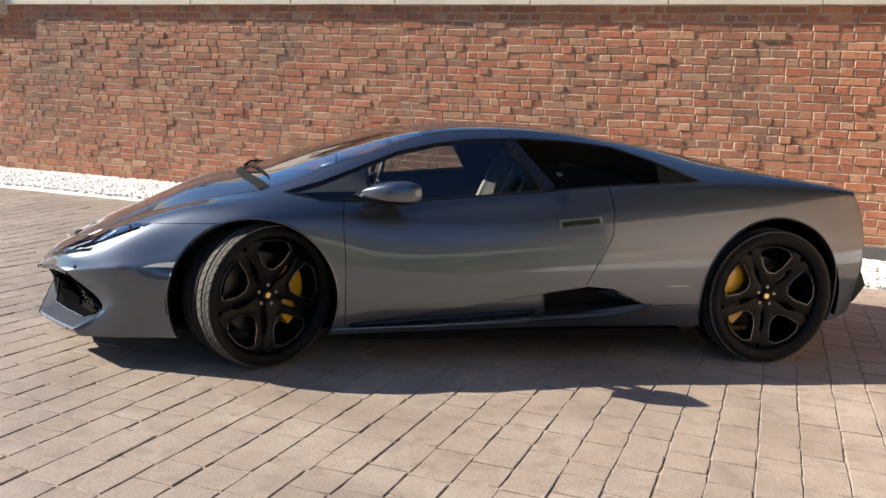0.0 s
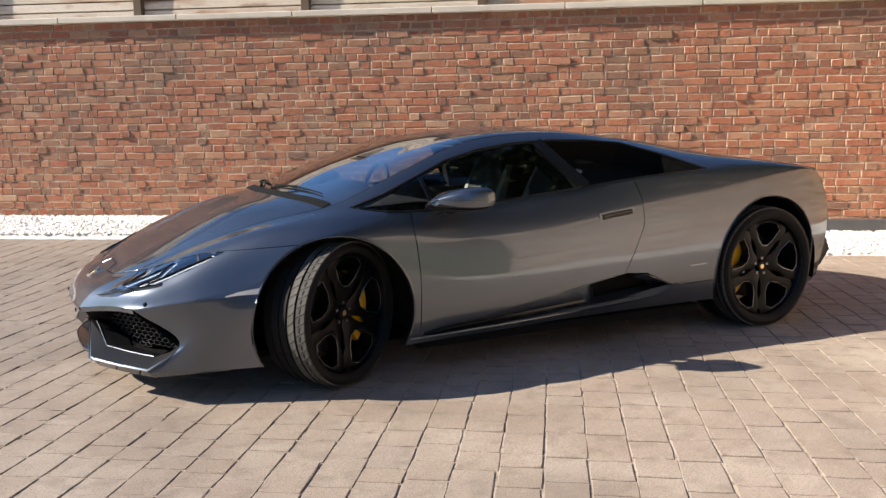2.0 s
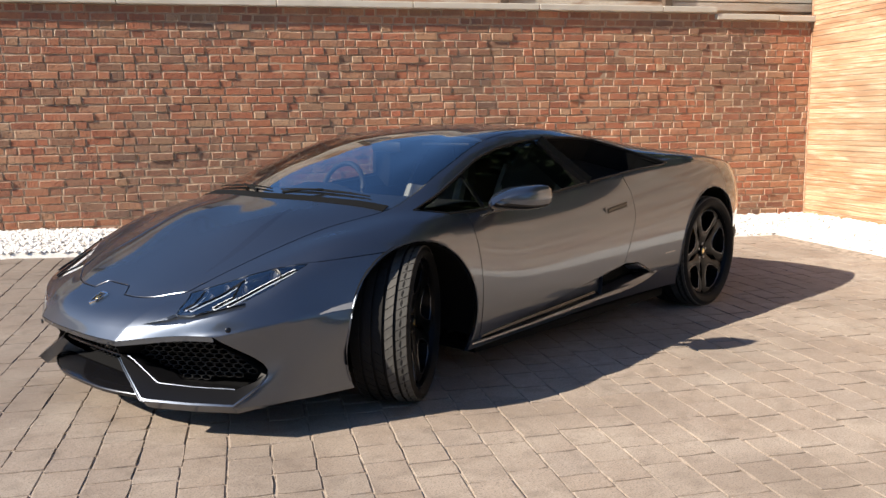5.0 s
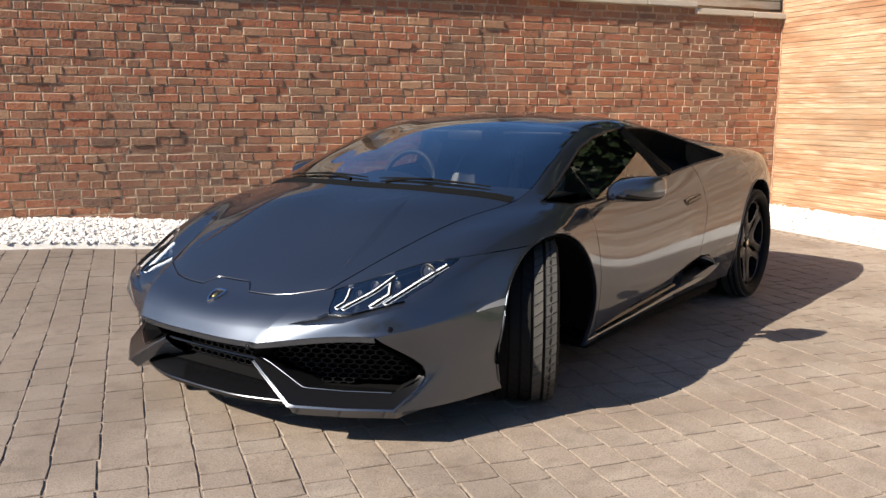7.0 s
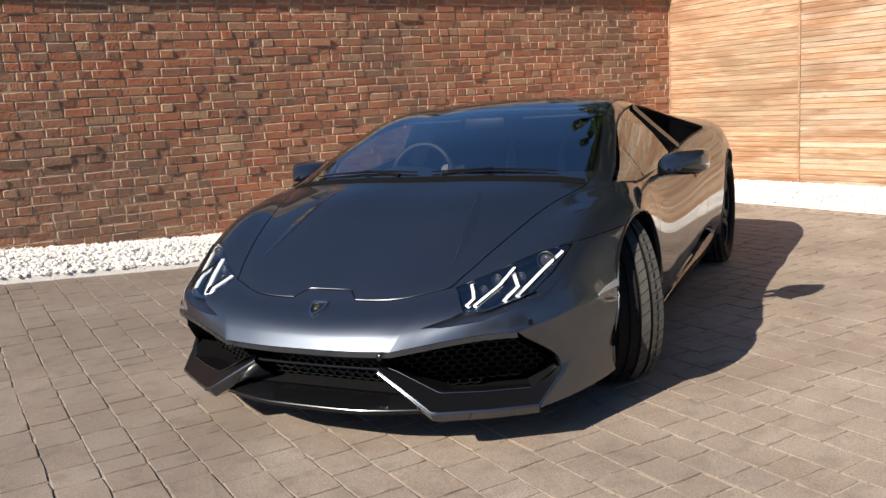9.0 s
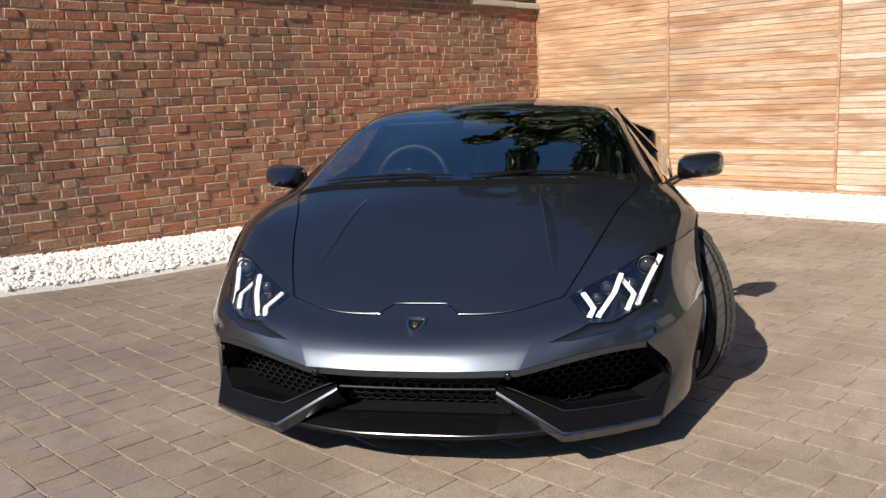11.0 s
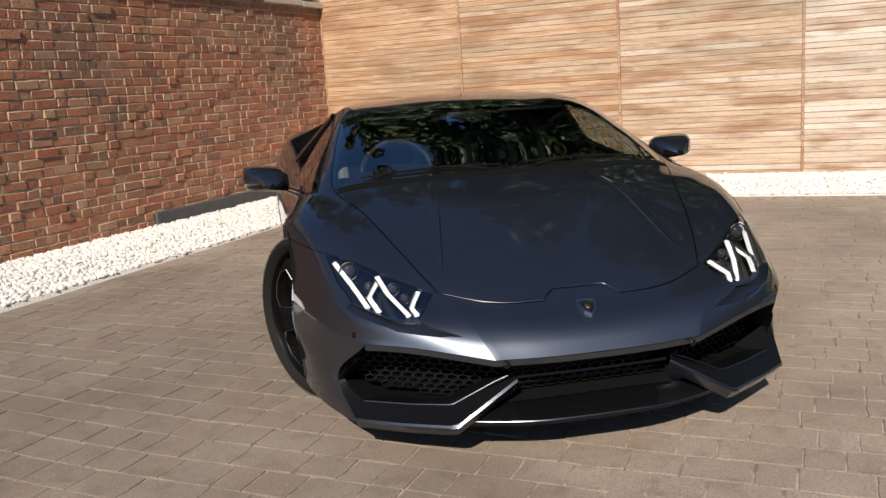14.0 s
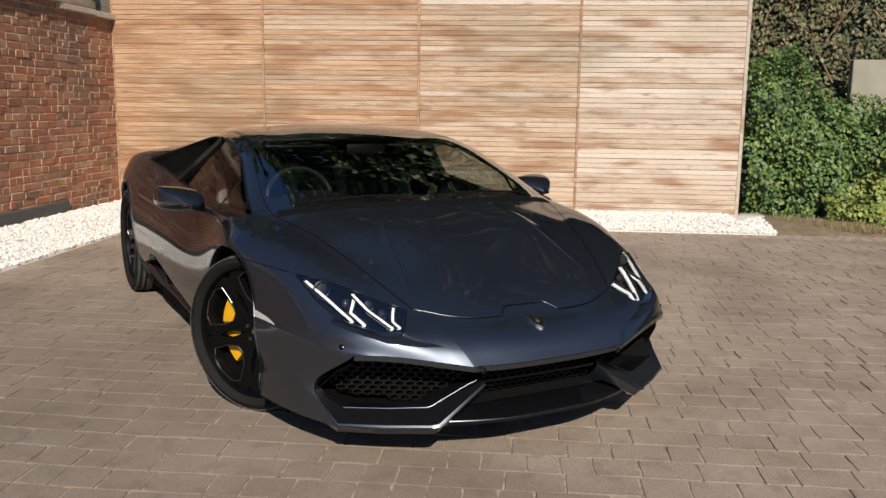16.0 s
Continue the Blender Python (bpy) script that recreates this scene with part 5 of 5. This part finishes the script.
def bush(name, label, x0, x1, y0, y1, top, count, size, material):
    e = thing(name, label, "bush", WM)
    pts, nrm = [], []
    for _ in range(count):
        x, y = rng.uniform(x0, x1), rng.uniform(y0, y1)
        h = top(x, y) * (.86 + .28 * noise.noise(Vector((x * 1.7, y * 1.7, 3.1)))) 
        q = rng.uniform()
        bulge = .34 * noise.noise(Vector((y * 1.9, h * 2, 1.0)))
        if q < .68:
            z = rng.uniform(.02, 1) * h
            fx = x0 + .30 * (z / max(h, .1)) ** 3 + bulge * .8 + .30 * noise.noise(Vector((y * 2.7, z * 2.7, 7))) + abs(rng.normal(0, .08))
            pts.append((fx, y, z))
            nrm.append((-1, rng.normal(0, .3), .55))
        else:
            pts.append((x, y, h - abs(rng.normal(0, .1))))
            nrm.append((-.3, rng.normal(0, .3), 1))
    leaves(pts, nrm, size, .45, material, e)
    bms = []
    for k in range(14):
        y = y0 + (y1 - y0) * (k + .5) / 14
        h = top((x0 + x1) / 2, y)
        bms.append(tube([(x0 + .35, y, 0), (x0 + .40 + .1 * math.sin(k), y + .15 * math.cos(k * 2), h * .5), (x0 + .5, y + .3 * math.sin(k * 3), h * .92)], [.02, .015, .006], 5))
    part("stems", join(*bms), M_BARK, e)
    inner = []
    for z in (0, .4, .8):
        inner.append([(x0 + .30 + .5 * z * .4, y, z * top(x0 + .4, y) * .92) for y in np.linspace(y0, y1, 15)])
    if name == "shrub_bank":
        twigs = []
        for k in range(90):
            y, z = float(rng.uniform(y0, y1)), float(rng.uniform(.8, 3.6))
            a = Vector((x0 + float(rng.uniform(-.12, .1)), y, z))
            b = a + Vector((float(rng.normal(0, .08)), float(rng.normal(0, .25)), float(rng.uniform(.2, .6))))
            c = b + Vector((float(rng.normal(0, .1)), float(rng.normal(0, .25)), float(rng.uniform(.1, .5))))
            twigs.append(tube([a, b, c], [.012, .009, .003], 5))
        part("twig_tangle", join(*twigs), M_TWIG, e)
    # dark sheet inside the bush stands in for shade between the leaves
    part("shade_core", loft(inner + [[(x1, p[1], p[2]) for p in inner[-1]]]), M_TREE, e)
    return e


bush("ivy_hedge", "dense dark green ivy hedge beside the fence", .02, 1.6, -12.5, -7.42, lambda x, y: 1.95 - .34 * min(2.2, max(0, -7.7 - y)) + .12 * math.sin(y * 2.3), 30000, .050, M_IVY)
bush("shrub_bank", "tangle of brown twigs and shrubs behind the hedge", 2.3, 4.6, -15, -5.5, lambda x, y: 4.3 + .4 * math.sin(y * 1.7), 42000, .062, M_DRY)
part("garden_wall", box_bm(1.86, 2.0, -13, -9.12, 0, 1.92, .01, 1), M_CONCRETE, None, "", False, matrix=WM)
tagged(bpy.data.objects["garden_wall"], "pale rendered garden wall behind the hedge", "wall")
bush("climber_shrub", "low yellow-green climber sprawling at the foot of the hedge", -.42, .5, -12.2, -8.25, lambda x, y: .40 + .85 * smooth(-8.2, -9.2, y) + .10 * math.sin(y * 3.1), 9000, .060, M_LIME)
soil = Heap()
sx, sy = np.arange(-.95, 1.0, .13), np.arange(-13, -7.38, .16)
for x in sx:
    for y in sy:
        soil.v.append((float(x), float(y), .012 + .05 * smooth(-.95, -.4, x) + .02 * float(rng.uniform()) - (.03 if x < -.9 else 0)))
soil.f = [(i * len(sy) + j, (i + 1) * len(sy) + j, (i + 1) * len(sy) + j + 1, i * len(sy) + j + 1) for i in range(len(sx) - 1) for j in range(len(sy) - 1)]
tagged(smesh("soil_bed", soil.v, soil.f, M_SOIL, None, "bare brown soil bed under the hedge", "structure", WM), category="soil")


# dry grass along the edge of the soil
blades = Heap()
for _ in range(2600):
    y = float(rng.uniform(-12, -7.7))
    x = -.90 + .55 * smooth(-8.4, -7.6, y) + abs(float(rng.normal(0, .22)))
    a, h, w = float(rng.uniform(0, 6.28)), float(rng.uniform(.04, .13)), .004
    c, s = math.cos(a), math.sin(a)
    lean = float(rng.uniform(.02, .09))
    blades.add([(x - s * w, y + c * w, .03), (x + s * w, y - c * w, .03), (x + c * lean, y + s * lean, .03 + h)], [(0, 1, 2)])
_p = Mat("dry_grass_blades", (.34, .28, .15), .8)
_p.color(_p.ramp(_p.island(), [(0, (.42, .33, .17)), (.6, (.30, .24, .12)), (1, (.16, .20, .06))]))
tagged(smesh("dry_grass", blades.v, blades.f, _p.m, None, "sparse dry grass on the bare soil", "stuff", WM), category="grass")


def tree(label, x, y, height, radius, count, size):
    e = thing("tree", label, "tree", WM @ pose(x, y, 0), "trees round the yard")
    bms, tips = [], []
    bms.append(tube([(0, 0, -.1), (.1, 0, height * .25), (-.05, .1, height * .5), (.05, 0, height * .85)], [.24, .19, .14, .05], 9))
    for k in range(13):
        a, z = k * 2.4, height * (.34 + .045 * k)
        r = radius * (.95 - .35 * abs(z / height - .55)) * float(rng.uniform(.75, 1.05))
        tip = Vector((math.cos(a) * r, math.sin(a) * r, z + height * .10))
        bms.append(tube([(0, 0, z), tip * .5 + Vector((0, 0, z * .5 + height * .02)), tip], [.09, .055, .015], 6))
        tips.append(tip)
        for q in range(3):
            t2 = tip * float(rng.uniform(.45, .9)) + Vector((rng.normal(0, .5), rng.normal(0, .5), height * .1 * float(rng.uniform(-.3, 1))))
            t2.z = max(t2.z, height * .3)
            tips.append(t2)
    tips.append(Vector((0, 0, height)))
    part("trunk", join(*bms), M_BARK, e)
    pts, nrm = [], []
    for _ in range(count):
        c = tips[int(rng.integers(len(tips)))]
        d = rng.normal(0, 1, 3)
        d /= np.linalg.norm(d)
        p = np.array(c) + d * radius * .30 * rng.uniform(.3, 1) ** .5 * (1, 1, .75)
        pts.append(p)
        nrm.append((d[0], d[1], d[2] + .5))
    leaves(pts, nrm, size, .5, M_TREE, e, "crown")
    return e


tree("tall leafy tree standing behind the timber fence", 3.8, -2.6, 12.5, 3.9, 38000, .22)
tree("tall leafy tree standing behind the timber fence", 3.6, -7.4, 12.0, 4.2, 38000, .22)
tree("tall leafy tree standing behind the corner of the yard", 5.95, .94, 11.5, 3.0, 22000, .24)
tree("slim leafy tree standing behind the corner of the yard", 3.26, 2.27, 11.0, 2.0, 20000, .22)
tree("broad leafy tree at the far side of the yard", -4.5, -19.5, 7.5, 3.2, 6000, .26)
tree("broad leafy tree at the far side of the yard", -11.5, -19.0, 7.0, 3.2, 6000, .26)
hedge = thing("clipped_hedge", "long clipped dark green hedge across the yard", "hedge", WM)
pts, nrm = [], []
for _ in range(14000):
    x = float(rng.uniform(-26, 4))
    if rng.uniform() < .7:
        pts.append((x, -16.2 + .12 * noise.noise(Vector((x * 2, 0, 1))) + abs(rng.normal(0, .05)) * -1, float(rng.uniform(0, 1.7))))
        nrm.append((0, 1, .4))
    else:
        pts.append((x, float(rng.uniform(-17.2, -16.2)), 1.7 + float(rng.normal(0, .06))))
        nrm.append((0, .2, 1))
leaves(pts, nrm, .13, .45, M_IVY, hedge)
# dark box behind the leaves stands in for the hedge's inner shade
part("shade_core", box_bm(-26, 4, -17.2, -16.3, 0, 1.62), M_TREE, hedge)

# ---- pieces of the wall and of the paving ----
COURSE = .0762
stretchers, headers = [], []
for k in range(5):
    for store, l in ((stretchers, .2135), (headers, .1025)):
        v, f = block(l, .0668, .05, .0055, .0026)
        me = bpy.data.meshes.new("brick")
        me.from_pydata(v, [], f)
        me.materials.append(M_BRICK)
        me.materials.append(M_BRICK_EDGE)
        for q in me.polygons:
            q.material_index = 1 if q.index > 4 else 0
        store.append(me)
# in a block the face looks along +z: turn it to look along -y
TURN = Matrix(((1, 0, 0, 0), (0, 0, -1, 0), (0, 1, 0, 0), (0, 0, 0, 1)))
heap, singles = Heap(), 0
for c in range(30):
    z = .010 + c * COURSE + .033
    x, half = -17.5 + float(rng.uniform(0, .2)), bool(c % 2)
    while x < -.03:
        kind = "h" if (half if rng.uniform() < .72 else rng.uniform() < .5) or rng.uniform() < .2 else "s"
        half = not half
        l = (.1025 if kind == "h" else .2135) + float(rng.uniform(-.006, .006))
        if x + l > -.012:
            l = max(.05, -.014 - x)
        cx = x + l / 2
        proud = max(-.004, float(rng.normal(0, .0042)))
        if rng.uniform() < .03:
            proud += .009
        dz, ry = float(rng.normal(0, .0016)), float(rng.normal(0, .7))
        m = pose(cx, .0425 - proud, z + dz, 0, ry, float(rng.normal(0, .8))) @ TURN
        if -6.6 < cx < -4.75 and .45 < z < 1.95 and singles < 290:
            ob = new("brick", (headers if kind == "h" else stretchers)[int(rng.integers(5))])
            ob.parent = wall
            ob.matrix_basis = m @ Matrix.Diagonal((l / (.1025 if kind == "h" else .2135), 1, 1, 1))
            singles += 1
        else:
            v, f = block(l, .0668 + float(rng.normal(0, .0022)), .05, .0055, .0030)
            heap.add([tuple(m @ Vector(p)) for p in v], f)
        x += l + .0105 + float(rng.uniform(-.002, .003))
brickwork = smesh("brickwork", heap.v, heap.f, M_BRICKS, wall, "weathered red and brown bricks", "stuff")
brickwork.data.materials.append(M_BRICKS_EDGE)
brickwork.data.polygons.foreach_set("material_index", [1 if k % 9 > 4 else 0 for k in range(len(heap.f))])

pavement = thing("pavement", "driveway of tumbled grey-brown concrete blocks", "pavement", WM, kind="structure")
heap, singles = Heap(), 0
ROW = .1542
paver_mesh = {}
for l in (.115, .160, .205, .250):
    for k in range(2):
        v, f = paver(.1500, l - .0010, .05, .0016, .0024)
        me = bpy.data.meshes.new("paving_block")
        me.from_pydata(v, [], f)
        me.materials.append(M_PAVER)
        paver_mesh.setdefault(l, []).append(me)
rows = 98
for r in range(rows):
    x = -7.2613 + ROW * (38.5 - r)
    y = -1.02 - float(rng.uniform(0, .02))
    end = -11.5 if x > -13 else -9
    while y > end:
        l = float(rng.choice([.115, .160, .205, .250], p=[.18, .36, .3, .16]))
        cy = y - l / 2
        xx = x + float(rng.normal(0, .0008))
        if xx > -1.0 and cy > -7.6:
            y -= l + .004
            continue
        sx_, sy_ = (level(xx + .08, cy) - level(xx - .08, cy)) / .16, (level(xx, cy + .08) - level(xx, cy - .08)) / .16
        m = pose(xx + float(rng.normal(0, .0012)), cy, level(xx, cy) - .050 + max(-.001, float(rng.normal(0, .0008))), math.degrees(sy_) + float(rng.normal(0, .22)), -math.degrees(sx_) + float(rng.normal(0, .22)), float(rng.normal(0, .35)))
        if -9.3 < xx < -7.6 and -6.9 < cy < -5.0 and singles < 290:
            ob = new("paving_block", paver_mesh[l][int(rng.integers(2))])
            ob.parent = pavement
            ob.matrix_basis = m
            singles += 1
        else:
            v, f = paver(.1500, l - .0010, .05, .0016, .0024)
            heap.add([tuple(m @ Vector(p)) for p in v], f)
        y -= l + .0045 + float(abs(rng.normal(0, .0012)))
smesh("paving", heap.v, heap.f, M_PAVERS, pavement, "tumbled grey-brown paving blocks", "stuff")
